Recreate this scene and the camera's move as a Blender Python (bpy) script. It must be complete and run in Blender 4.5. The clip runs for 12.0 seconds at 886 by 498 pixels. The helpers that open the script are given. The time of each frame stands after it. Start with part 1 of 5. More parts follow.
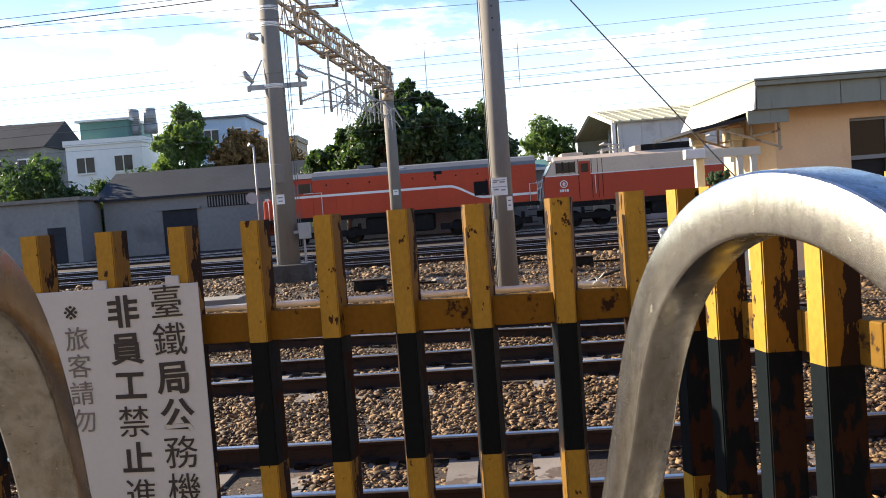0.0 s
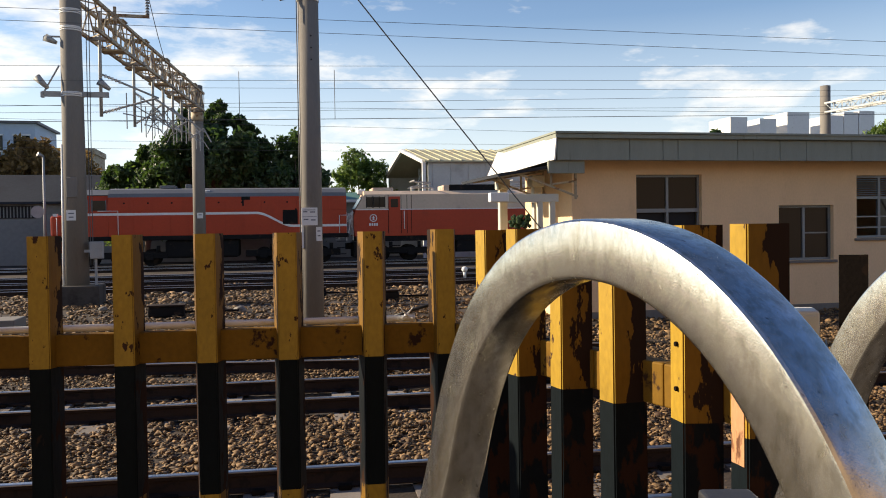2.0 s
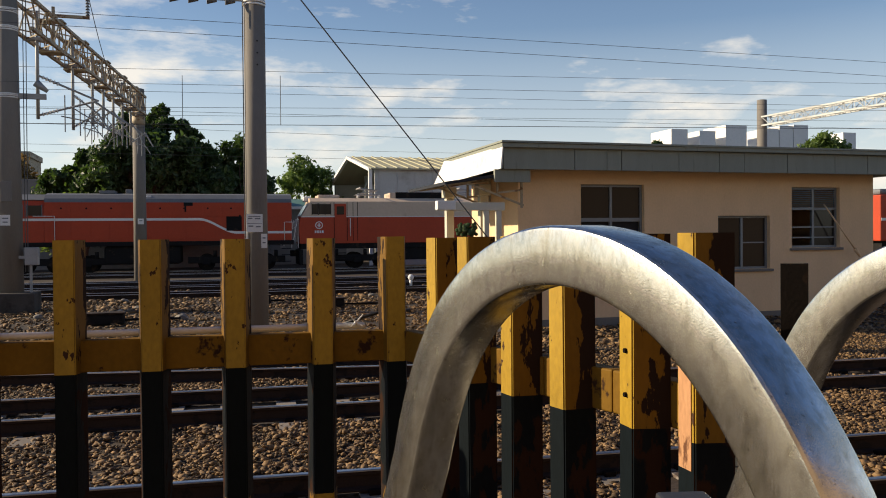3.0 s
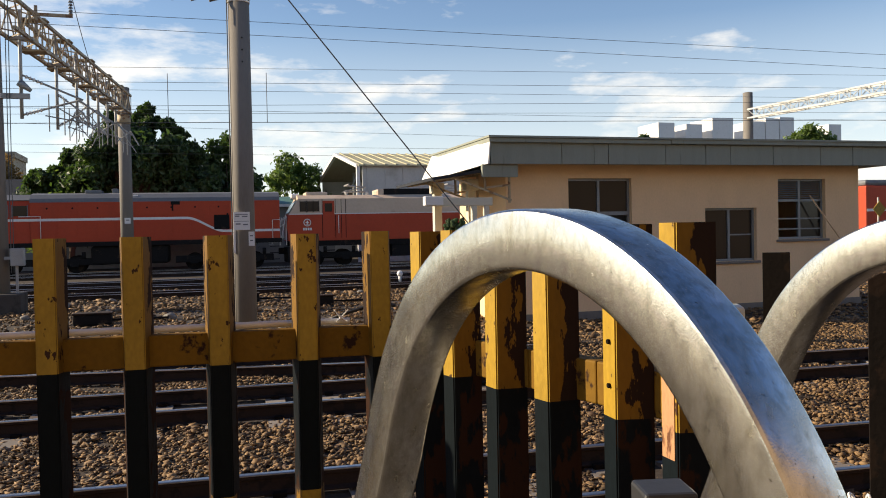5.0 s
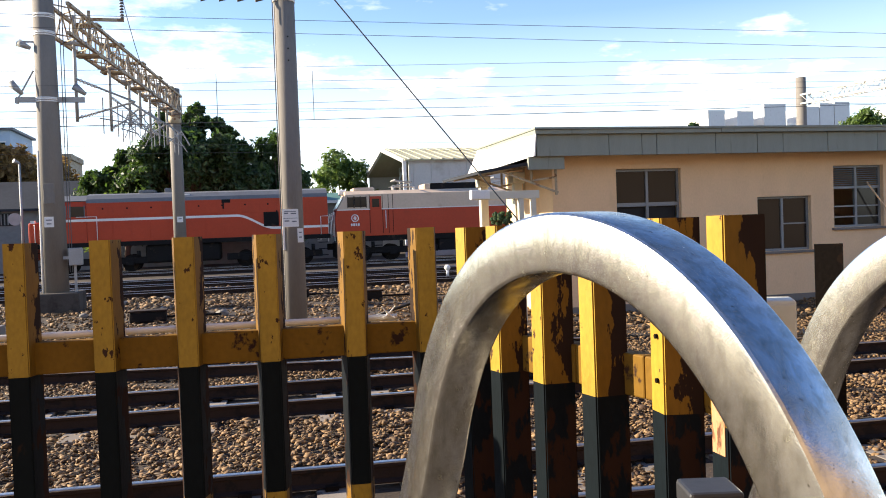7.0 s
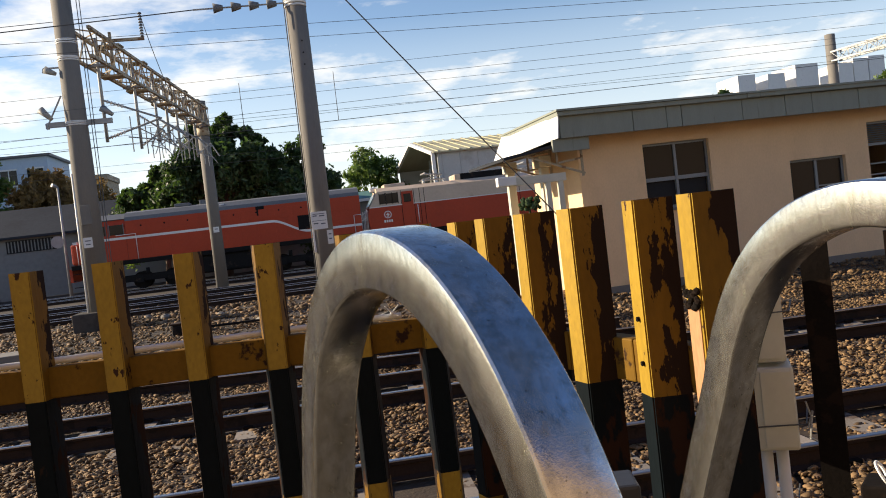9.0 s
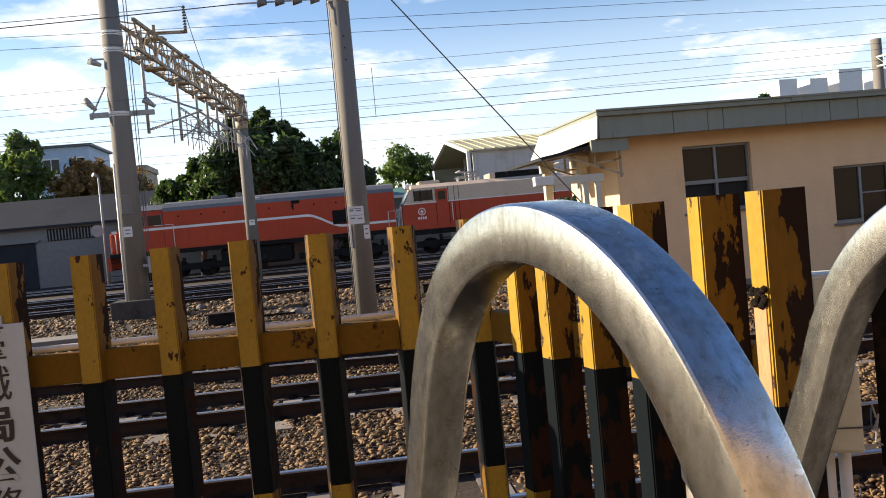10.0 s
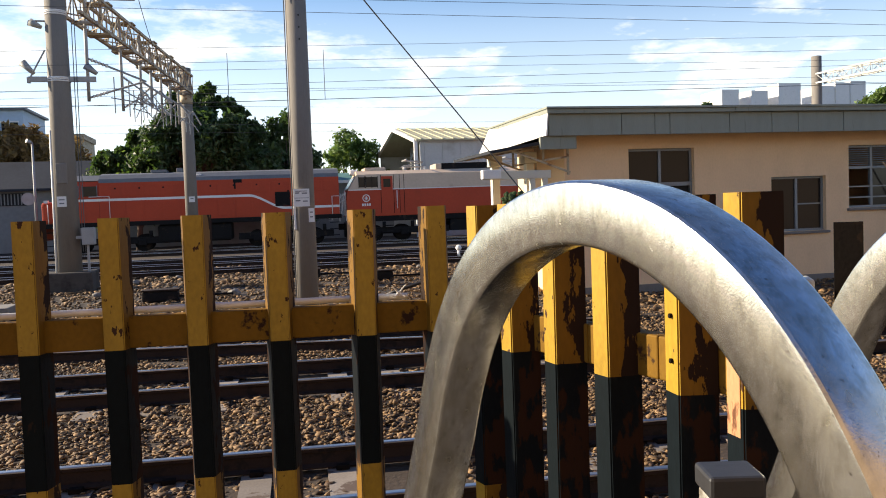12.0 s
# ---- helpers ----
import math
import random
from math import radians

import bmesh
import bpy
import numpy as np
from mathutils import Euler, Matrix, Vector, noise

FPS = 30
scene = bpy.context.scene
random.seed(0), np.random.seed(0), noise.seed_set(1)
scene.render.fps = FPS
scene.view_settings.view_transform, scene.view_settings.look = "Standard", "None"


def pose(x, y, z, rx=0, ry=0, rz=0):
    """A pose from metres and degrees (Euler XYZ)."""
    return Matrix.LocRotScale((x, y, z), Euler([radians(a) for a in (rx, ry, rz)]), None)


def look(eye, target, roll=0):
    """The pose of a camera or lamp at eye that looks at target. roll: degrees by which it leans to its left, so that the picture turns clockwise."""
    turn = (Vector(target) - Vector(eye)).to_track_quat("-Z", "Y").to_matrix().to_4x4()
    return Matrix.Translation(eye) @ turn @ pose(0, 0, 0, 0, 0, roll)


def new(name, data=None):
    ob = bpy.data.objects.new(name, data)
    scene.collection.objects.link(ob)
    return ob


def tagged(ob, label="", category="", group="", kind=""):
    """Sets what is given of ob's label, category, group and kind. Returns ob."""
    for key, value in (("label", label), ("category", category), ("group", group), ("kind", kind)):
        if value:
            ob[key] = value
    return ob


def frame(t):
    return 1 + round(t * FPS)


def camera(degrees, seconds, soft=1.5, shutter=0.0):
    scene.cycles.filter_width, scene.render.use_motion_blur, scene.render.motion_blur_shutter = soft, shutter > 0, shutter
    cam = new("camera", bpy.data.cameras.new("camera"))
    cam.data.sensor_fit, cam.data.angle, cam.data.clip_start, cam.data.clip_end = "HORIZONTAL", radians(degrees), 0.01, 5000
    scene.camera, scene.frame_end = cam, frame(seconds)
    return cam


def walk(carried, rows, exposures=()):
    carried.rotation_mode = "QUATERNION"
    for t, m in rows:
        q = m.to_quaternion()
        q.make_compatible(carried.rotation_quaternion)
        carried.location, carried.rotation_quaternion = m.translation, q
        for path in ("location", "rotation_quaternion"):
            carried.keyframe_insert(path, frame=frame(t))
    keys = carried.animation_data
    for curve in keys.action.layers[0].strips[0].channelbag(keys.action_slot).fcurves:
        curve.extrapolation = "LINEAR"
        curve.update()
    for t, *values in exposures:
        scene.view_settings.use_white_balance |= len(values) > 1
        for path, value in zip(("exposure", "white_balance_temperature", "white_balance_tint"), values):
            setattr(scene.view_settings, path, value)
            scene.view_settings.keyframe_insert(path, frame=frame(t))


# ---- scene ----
cam = camera(56.1, 12.0, soft=1.0)
PATH = [
    (0, (0.0108, 0.0174, 1.7357), (-0.0091, 2.0146, 1.6320), -4.31),
    (0.5, (0.0132, 0.0163, 1.7289), (0.1136, 2.0093, 1.5956), -2.80),
    (1, (0.0123, 0.0048, 1.7351), (0.3322, 1.9748, 1.6052), -2.06),
    (1.5, (-0.0013, 0.0149, 1.7347), (0.4267, 1.9661, 1.6374), -1.16),
    (2, (-0.0035, 0.0193, 1.7370), (0.4379, 1.9694, 1.6895), -0.89),
    (2.5, (-0.0058, 0.0220, 1.7361), (0.4744, 1.9631, 1.6991), -0.81),
    (3, (-0.0176, 0.0208, 1.7358), (0.5499, 1.9384, 1.7057), -0.54),
    (5, (-0.0014, 0.0235, 1.7294), (0.5910, 1.9333, 1.6891), -1.22),
    (5.5, (0.0026, 0.0196, 1.7315), (0.5850, 1.9325, 1.6912), -1.47),
    (6, (0.0047, 0.0168, 1.7338), (0.5480, 1.9412, 1.6921), -1.88),
    (6.5, (0.0038, 0.0183, 1.7350), (0.5136, 1.9518, 1.6899), -2.02),
    (7, (0.0024, 0.0162, 1.7356), (0.4846, 1.9565, 1.6834), -2.14),
    (9, (0.1263, -0.0147, 1.7422), (0.5188, 1.9452, 1.6737), -6.73),
    (9.5, (0.1045, -0.0209, 1.7405), (0.4514, 1.9477, 1.6738), -6.68),
    (10, (0.0621, -0.0116, 1.7346), (0.3792, 1.9620, 1.6700), -5.31),
    (10.5, (0.0384, 0.0000, 1.7345), (0.3493, 1.9746, 1.6665), -4.77),
    (11, (0.0215, 0.0081, 1.7330), (0.3298, 1.9829, 1.6612), -3.63),
    (11.5, (0.0188, 0.0127, 1.7309), (0.3277, 1.9871, 1.6531), -3.04),
    (12, (0.0103, 0.0434, 1.7295), (0.4642, 1.9887, 1.6309), -2.08),
]
walk(cam, [(t, look(eye, target, roll)) for t, eye, target, roll in PATH],
     exposures=[(0.0, 1.52, 6550, 10), (0.5, 1.42, 6600, 10), (1.0, 1.36, 6690, 10), (1.5, 0.92, 6890, 10), (2.0, 0.83, 6950, 10), (3.0, 0.45, 7170, 10), (5.0, 0.76, 7020, 10), (5.5, 0.9, 6960, 10), (6.0, 1.07, 6820, 10), (7.0, 1.53, 6580, 10), (9.0, 0.85, 6960, 10), (9.5, 0.83, 6980, 10), (10.0, 1.1, 6840, 10), (10.5, 0.92, 6890, 10), (11.0, 1.23, 6670, 10), (11.5, 1.61, 6500, 10), (12.0, 1.14, 6770, 10)])

# ---- world, sun, exposure ----
SUN_EL, SUN_AZ = 23.0, -68.0          # height and bearing of the sun, degrees (0 = +y, negative = towards -x)
world = bpy.data.worlds.new("world")
scene.world = world
world.use_nodes = True
wn, wl = world.node_tree.nodes, world.node_tree.links
wn.clear()
w_out, w_bg = wn.new("ShaderNodeOutputWorld"), wn.new("ShaderNodeBackground")
w_sky = wn.new("ShaderNodeTexSky")
w_sky.sky_type, w_sky.sun_disc = "NISHITA", False
w_sky.sun_elevation, w_sky.sun_rotation = radians(SUN_EL), radians(SUN_AZ)
w_sky.air_density, w_sky.dust_density, w_sky.ozone_density = 1.0, 0.5, 2.0
w_sky.altitude = 1300
w_bg.inputs["Strength"].default_value = 0.10
w_co, w_map, w_sep = wn.new("ShaderNodeTexCoord"), wn.new("ShaderNodeMapping"), wn.new("ShaderNodeSeparateXYZ")
w_map.inputs["Scale"].default_value = (3.0, 3.0, 9.5)
w_map.inputs["Location"].default_value = (0.55, 0.1, 0.35)
wl.new(w_co.outputs["Generated"], w_map.inputs["Vector"])
wl.new(w_co.outputs["Generated"], w_sep.inputs["Vector"])
w_noise, w_ramp = wn.new("ShaderNodeTexNoise"), wn.new("ShaderNodeMapRange")
w_noise.inputs["Scale"].default_value, w_noise.inputs["Detail"].default_value = 1.6, 10.0
w_noise.inputs["Roughness"].default_value = 0.58
w_ramp.inputs["From Min"].default_value, w_ramp.inputs["From Max"].default_value = 0.535, 0.66
w_ramp.inputs["To Max"].default_value = 0.9
w_haze, w_thin = wn.new("ShaderNodeMapRange"), wn.new("ShaderNodeMapRange")
for node, lo, hi, a, b in ((w_haze, 0.0, 0.24, 0.66, 0.0), (w_thin, 0.18, 0.50, 1.0, 0.1)):
    node.inputs["From Min"].default_value, node.inputs["From Max"].default_value = lo, hi
    node.inputs["To Min"].default_value, node.inputs["To Max"].default_value = a, b
    wl.new(w_sep.outputs["Z"], node.inputs["Value"])
w_mul, w_mix, w_mix2 = wn.new("ShaderNodeMath"), wn.new("ShaderNodeMixRGB"), wn.new("ShaderNodeMixRGB")
w_mul.operation = "MULTIPLY"
w_mix.inputs["Color2"].default_value = (6.2, 6.3, 6.45, 1)
w_mix2.inputs["Color2"].default_value = (7.0, 6.9, 6.7, 1)
wl.new(w_map.outputs["Vector"], w_noise.inputs["Vector"])
wl.new(w_noise.outputs["Fac"], w_ramp.inputs["Value"])
wl.new(w_ramp.outputs["Result"], w_mul.inputs[0])
wl.new(w_thin.outputs["Result"], w_mul.inputs[1])
w_deep, w_high = wn.new("ShaderNodeMixRGB"), wn.new("ShaderNodeMapRange")
w_deep.blend_type = "MULTIPLY"
w_deep.inputs["Color2"].default_value = (0.50, 0.64, 0.90, 1)
w_high.inputs["From Min"].default_value, w_high.inputs["From Max"].default_value = 0.2, 0.55
wl.new(w_sep.outputs["Z"], w_high.inputs["Value"])
wl.new(w_high.outputs["Result"], w_deep.inputs["Fac"])
wl.new(w_sky.outputs["Color"], w_deep.inputs["Color1"])
wl.new(w_deep.outputs["Color"], w_mix.inputs["Color1"])
wl.new(w_haze.outputs["Result"], w_mix.inputs["Fac"])
wl.new(w_mix.outputs["Color"], w_mix2.inputs["Color1"])
wl.new(w_mul.outputs[0], w_mix2.inputs["Fac"])
wl.new(w_mix2.outputs["Color"], w_bg.inputs["Color"])
wl.new(w_bg.outputs["Background"], w_out.inputs["Surface"])

sun_data = bpy.data.lights.new("sun", "SUN")
sun_data.energy, sun_data.angle, sun_data.color = 5.0, radians(0.6), (1.0, 0.87, 0.68)
sun = new("sun", sun_data)
sun_from = Vector((math.sin(radians(SUN_AZ)) * math.cos(radians(SUN_EL)), math.cos(radians(SUN_AZ)) * math.cos(radians(SUN_EL)), math.sin(radians(SUN_EL))))
sun.matrix_world = look(sun_from * 60, (0, 0, 0))


# ---- materials ----
def material(name, base, rough=0.6, metal=0.0, spots=None, spot_at=0.6, spot_scale=6.0, grain=40.0, vary=0.18, bump=0.1, spot_rough=None, stretch=(1, 1, 1), random_tint=0.0, island=0.0, spec=0.5, soft_edge=0.04, lip=0.0):
    """A surface with fine grain, broad variation, spots of another colour (rust, dirt) and bump, in metres."""
    m = bpy.data.materials.new(name)
    m.use_nodes = True
    n, l = m.node_tree.nodes, m.node_tree.links
    bsdf = n["Principled BSDF"]
    bsdf.inputs["Metallic"].default_value = metal
    bsdf.inputs["Roughness"].default_value = rough
    bsdf.inputs["Specular IOR Level"].default_value = spec
    geo, mapping = n.new("ShaderNodeNewGeometry"), n.new("ShaderNodeMapping")
    mapping.inputs["Scale"].default_value = stretch
    l.new(geo.outputs["Position"], mapping.inputs["Vector"])
    fine, broad = n.new("ShaderNodeTexNoise"), n.new("ShaderNodeTexNoise")
    fine.inputs["Scale"].default_value, fine.inputs["Detail"].default_value = grain, 6
    broad.inputs["Scale"].default_value, broad.inputs["Detail"].default_value = grain / 14, 4
    for t in (fine, broad):
        l.new(mapping.outputs["Vector"], t.inputs["Vector"])
    add = n.new("ShaderNodeMath")
    add.operation = "ADD"
    l.new(fine.outputs["Fac"], add.inputs[0])
    l.new(broad.outputs["Fac"], add.inputs[1])
    span = n.new("ShaderNodeMapRange")
    span.inputs["From Min"].default_value, span.inputs["From Max"].default_value = 0.6, 1.4
    span.inputs["To Min"].default_value, span.inputs["To Max"].default_value = 1 - vary, 1 + vary
    l.new(add.outputs[0], span.inputs["Value"])
    tint = n.new("ShaderNodeMixRGB")
    tint.blend_type, tint.inputs["Fac"].default_value = "MULTIPLY", 1
    tint.inputs["Color1"].default_value = (*base, 1)
    l.new(span.outputs["Result"], tint.inputs["Color2"])
    colour = tint.outputs["Color"]
    if random_tint or island:
        info = n.new("ShaderNodeObjectInfo") if random_tint else n.new("ShaderNodeNewGeometry")
        reach = n.new("ShaderNodeMapRange")
        k = random_tint or island
        reach.inputs["To Min"].default_value, reach.inputs["To Max"].default_value = 1 - k, 1 + k
        l.new(info.outputs["Random" if random_tint else "Random Per Island"], reach.inputs["Value"])
        each = n.new("ShaderNodeMixRGB")
        each.blend_type, each.inputs["Fac"].default_value = "MULTIPLY", 1
        l.new(colour, each.inputs["Color1"])
        l.new(reach.outputs["Result"], each.inputs["Color2"])
        colour = each.outputs["Color"]
    if spots:
        patch, edge, over = n.new("ShaderNodeTexNoise"), n.new("ShaderNodeMapRange"), n.new("ShaderNodeMixRGB")
        patch.inputs["Scale"].default_value, patch.inputs["Detail"].default_value = spot_scale, 5
        patch.inputs["Roughness"].default_value = 0.6
        l.new(mapping.outputs["Vector"], patch.inputs["Vector"])
        edge.inputs["From Min"].default_value, edge.inputs["From Max"].default_value = spot_at, spot_at + soft_edge
        where = patch.outputs["Fac"]
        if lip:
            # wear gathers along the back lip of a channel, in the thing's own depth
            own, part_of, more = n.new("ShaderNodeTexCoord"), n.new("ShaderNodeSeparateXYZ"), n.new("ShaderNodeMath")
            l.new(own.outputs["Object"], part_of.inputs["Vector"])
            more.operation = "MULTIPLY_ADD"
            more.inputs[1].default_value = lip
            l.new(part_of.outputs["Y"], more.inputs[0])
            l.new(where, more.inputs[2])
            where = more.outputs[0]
        l.new(where, edge.inputs["Value"])
        over.inputs["Color2"].default_value = (*spots, 1)
        l.new(colour, over.inputs["Color1"])
        l.new(edge.outputs["Result"], over.inputs["Fac"])
        colour = over.outputs["Color"]
        if spot_rough is not None:
            rr = n.new("ShaderNodeMapRange")
            rr.inputs["To Min"].default_value, rr.inputs["To Max"].default_value = rough, spot_rough
            l.new(edge.outputs["Result"], rr.inputs["Value"])
            l.new(rr.outputs["Result"], bsdf.inputs["Roughness"])
    l.new(colour, bsdf.inputs["Base Color"])
    if bump:
        b = n.new("ShaderNodeBump")
        b.inputs["Strength"].default_value, b.inputs["Distance"].default_value = bump, 0.3 / grain
        l.new(add.outputs[0], b.inputs["Height"])
        l.new(b.outputs["Normal"], bsdf.inputs["Normal"])
    return m


RUST = (0.045, 0.018, 0.009)
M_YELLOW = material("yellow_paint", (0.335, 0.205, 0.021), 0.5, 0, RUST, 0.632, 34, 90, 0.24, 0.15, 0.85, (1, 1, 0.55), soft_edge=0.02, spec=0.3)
# lip rust is wear; the darker yellow base also carries the flanks' shade
M_YELLOW_WORN_SHADE = material("worn_shaded_yellow_paint", (0.165, 0.082, 0.007), 0.6, 0, (0.020, 0.010, 0.006), 0.665, 30, 90, 0.22, 0.25, 0.9, (1, 1, 0.32), soft_edge=0.02, lip=3.6, spec=0.2)
M_YELLOW_BAR = material("amber_bar_paint", (0.165, 0.085, 0.008), 0.7, 0, (0.03, 0.014, 0.008), 0.59, 15, 70, 0.2, 0.15, 0.85, (1, 1, 0.8), soft_edge=0.05, lip=0.9, spec=0.15)
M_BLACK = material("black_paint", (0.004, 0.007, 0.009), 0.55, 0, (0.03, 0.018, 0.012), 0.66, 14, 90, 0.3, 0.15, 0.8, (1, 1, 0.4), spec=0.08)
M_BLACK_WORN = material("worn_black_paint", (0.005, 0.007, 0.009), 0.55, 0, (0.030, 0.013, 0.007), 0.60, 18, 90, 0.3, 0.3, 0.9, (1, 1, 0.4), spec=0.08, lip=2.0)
M_RUST = material("rusty_steel", (0.008, 0.006, 0.005), 0.9, 0.0, (0.016, 0.010, 0.007), 0.55, 14, 120, 0.35, 0.35, spec=0.1)
M_BARE = material("bare_primer", (0.42, 0.22, 0.11), 0.8, 0, (0.12, 0.05, 0.025), 0.56, 40, 120, 0.25, 0.25, stretch=(1, 1, 0.35), soft_edge=0.08, spec=0.2)
M_PLINTH = material("stained_concrete", (0.075, 0.068, 0.06), 0.9, 0, (0.04, 0.035, 0.03), 0.5, 3, 40, 0.2, 0.3, soft_edge=0.2, spec=0.2)
M_RAILSIDE = material("rail_brown", (0.028, 0.016, 0.011), 0.8, 0.0, (0.014, 0.009, 0.007), 0.55, 5, 60, 0.3, 0.2, spec=0.25)
M_RAILHEAD = material("rail_polished", (0.42, 0.42, 0.43), 0.3, 1.0, None, grain=30, vary=0.15, bump=0.02)
M_BALLAST = material("ballast_stone", (0.165, 0.100, 0.046), 0.7, 0, (0.07, 0.038, 0.02), 0.56, 9, 60, 0.25, 0.25, island=0.75, spec=0.3)
M_GROUND = material("ballast_bed", (0.034, 0.021, 0.013), 0.95, 0, (0.06, 0.045, 0.03), 0.52, 1.4, 22, 0.4, 0.9, soft_edge=0.2)
M_SLEEPER = material("sleeper_concrete", (0.20, 0.17, 0.145), 0.9, 0, (0.09, 0.06, 0.045), 0.55, 4, 60, 0.2, 0.3, random_tint=0.2)
M_CONCRETE = material("pole_concrete", (0.19, 0.172, 0.15), 0.85, 0, (0.13, 0.118, 0.104), 0.55, 2.5, 50, 0.12, 0.15, stretch=(1, 1, 0.2), soft_edge=0.2)
M_PAVE = material("pavement_asphalt", (0.075, 0.066, 0.056), 0.9, 0, (0.05, 0.045, 0.04), 0.55, 2, 40, 0.15, 0.2)
M_GALV = material("galvanised_steel", (0.34, 0.34, 0.33), 0.6, 0.3, None, grain=40, vary=0.15, bump=0.05)
M_TRUSS = material("weathered_truss_paint", (0.40, 0.33, 0.23), 0.7, 0.1, (0.22, 0.12, 0.06), 0.55, 5, 40, 0.2, 0.1)
M_WALL = material("peach_render", (0.80, 0.56, 0.33), 0.9, 0, (0.58, 0.38, 0.21), 0.6, 1.3, 30, 0.08, 0.15, stretch=(1, 1, 0.6), soft_edge=0.25)
M_FASCIA = material("grey_green_fascia", (0.245, 0.262, 0.215), 0.75, 0, (0.12, 0.11, 0.085), 0.62, 3, 30, 0.1, 0.05, stretch=(3, 1, 0.3), soft_edge=0.15)
M_WHITE = material("white_paint", (0.76, 0.75, 0.72), 0.6, 0, (0.5, 0.48, 0.44), 0.6, 2, 30, 0.05, 0.05, soft_edge=0.2)
M_FRAME = material("window_frame_grey", (0.22, 0.24, 0.25), 0.5, 0.3, None, grain=30, vary=0.1, bump=0.03)
# near-black stands in for the shade in rooms, window openings and bolt holes
M_DARK = material("dark_interior", (0.012, 0.012, 0.013), 0.8, grain=10, vary=0.3, bump=0)
M_RED = material("loco_orange_red", (0.45, 0.054, 0.019), 0.5, 0, (0.36, 0.048, 0.018), 0.58, 0.9, 8, 0.1, 0.03, soft_edge=0.2, spec=0.3)
M_CREAM = material("loco_cream", (0.60, 0.46, 0.34), 0.5, 0, (0.36, 0.25, 0.18), 0.58, 1, 8, 0.1, 0.03, soft_edge=0.2)
M_STRIPE = material("loco_white_stripe", (0.75, 0.72, 0.68), 0.5, grain=8, vary=0.08, bump=0)
M_LOCOROOF = material("loco_grey_roof", (0.15, 0.155, 0.165), 0.6, 0.1, (0.13, 0.12, 0.12), 0.55, 1, 10, 0.15, 0.05, soft_edge=0.2)
M_UNDER = material("underframe_black", (0.010, 0.009, 0.009), 0.8, 0.0, (0.035, 0.024, 0.017), 0.6, 3, 20, 0.3, 0.1, spec=0.2)
M_CORR = material("pale_corrugated", (0.46, 0.47, 0.45), 0.6, 0.1, (0.3, 0.28, 0.25), 0.58, 0.5, 6, 0.1, 0.05, soft_edge=0.2)
M_CREAMROOF = material("shed_roof_beige", (0.40, 0.38, 0.25), 0.7, 0, (0.36, 0.30, 0.2), 0.55, 0.5, 5, 0.12, 0.1, stretch=(2, 0.4, 1), soft_edge=0.2)
M_GREYWALL = material("warehouse_grey_wall", (0.22, 0.22, 0.215), 0.9, 0, (0.14, 0.13, 0.13), 0.55, 0.4, 4, 0.15, 0.05, soft_edge=0.2)
# tan of the added unseen wall, set for warm bounce and hoop reflections
M_FILLWALL = material("fill_wall_render", (0.46, 0.33, 0.22), 0.9, 0, (0.36, 0.25, 0.16), 0.55, 1, 20, 0.15, 0.1, soft_edge=0.2)
M_SLATE = material("dark_slate_roof", (0.034, 0.038, 0.046), 0.8, 0, (0.025, 0.025, 0.03), 0.55, 0.4, 5, 0.2, 0.05, soft_edge=0.2, spec=0.15)
M_GREENROOF = material("green_sheet_roof", (0.10, 0.22, 0.19), 0.6, grain=6, vary=0.15, bump=0.03)
M_BLUEWALL = material("pale_blue_wall", (0.45, 0.55, 0.66), 0.8, grain=4, vary=0.1, bump=0.02)
M_BARK = material("bark", (0.09, 0.065, 0.045), 0.9, grain=20, vary=0.3, bump=0.4)
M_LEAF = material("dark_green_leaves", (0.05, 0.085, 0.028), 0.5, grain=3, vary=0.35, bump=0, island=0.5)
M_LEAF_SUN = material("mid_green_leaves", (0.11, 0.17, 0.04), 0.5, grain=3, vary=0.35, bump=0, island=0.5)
M_LEAF_BROWN = material("rusty_brown_leaves", (0.26, 0.16, 0.055), 0.6, grain=3, vary=0.35, bump=0, island=0.5)
for leaf, glow in ((M_LEAF, (0.07, 0.13, 0.02, 1)), (M_LEAF_SUN, (0.16, 0.24, 0.04, 1)), (M_LEAF_BROWN, (0.28, 0.17, 0.04, 1))):
    # thin leaves let some of the light through
    ln, ll = leaf.node_tree.nodes, leaf.node_tree.links
    thin, both = ln.new("ShaderNodeBsdfTranslucent"), ln.new("ShaderNodeMixShader")
    thin.inputs["Color"].default_value = glow
    both.inputs["Fac"].default_value = 0.4
    ll.new(ln["Principled BSDF"].outputs[0], both.inputs[1])
    ll.new(thin.outputs[0], both.inputs[2])
    ll.new(both.outputs[0], ln["Material Output"].inputs["Surface"])
M_WIRE = material("dark_wire", (0.09, 0.09, 0.09), 0.6, 0.3, grain=20, vary=0.1, bump=0)
M_SIGN = material("white_sign_board", (0.46, 0.52, 0.57), 0.55, 0, (0.5, 0.5, 0.5), 0.64, 8, 60, 0.05, 0.05, soft_edge=0.15)
M_INK = material("black_ink", (0.02, 0.02, 0.025), 0.6, grain=80, vary=0.3, bump=0)
M_GREYINK = material("faded_grey_ink", (0.14, 0.145, 0.16), 0.6, grain=80, vary=0.2, bump=0)
M_PLASTIC = material("ivory_plastic", (0.60, 0.57, 0.46), 0.5, 0, (0.42, 0.38, 0.28), 0.62, 10, 60, 0.05, 0.05, soft_edge=0.2)
M_PIPE = material("white_conduit", (0.76, 0.75, 0.71), 0.45, grain=40, vary=0.08, bump=0.03)
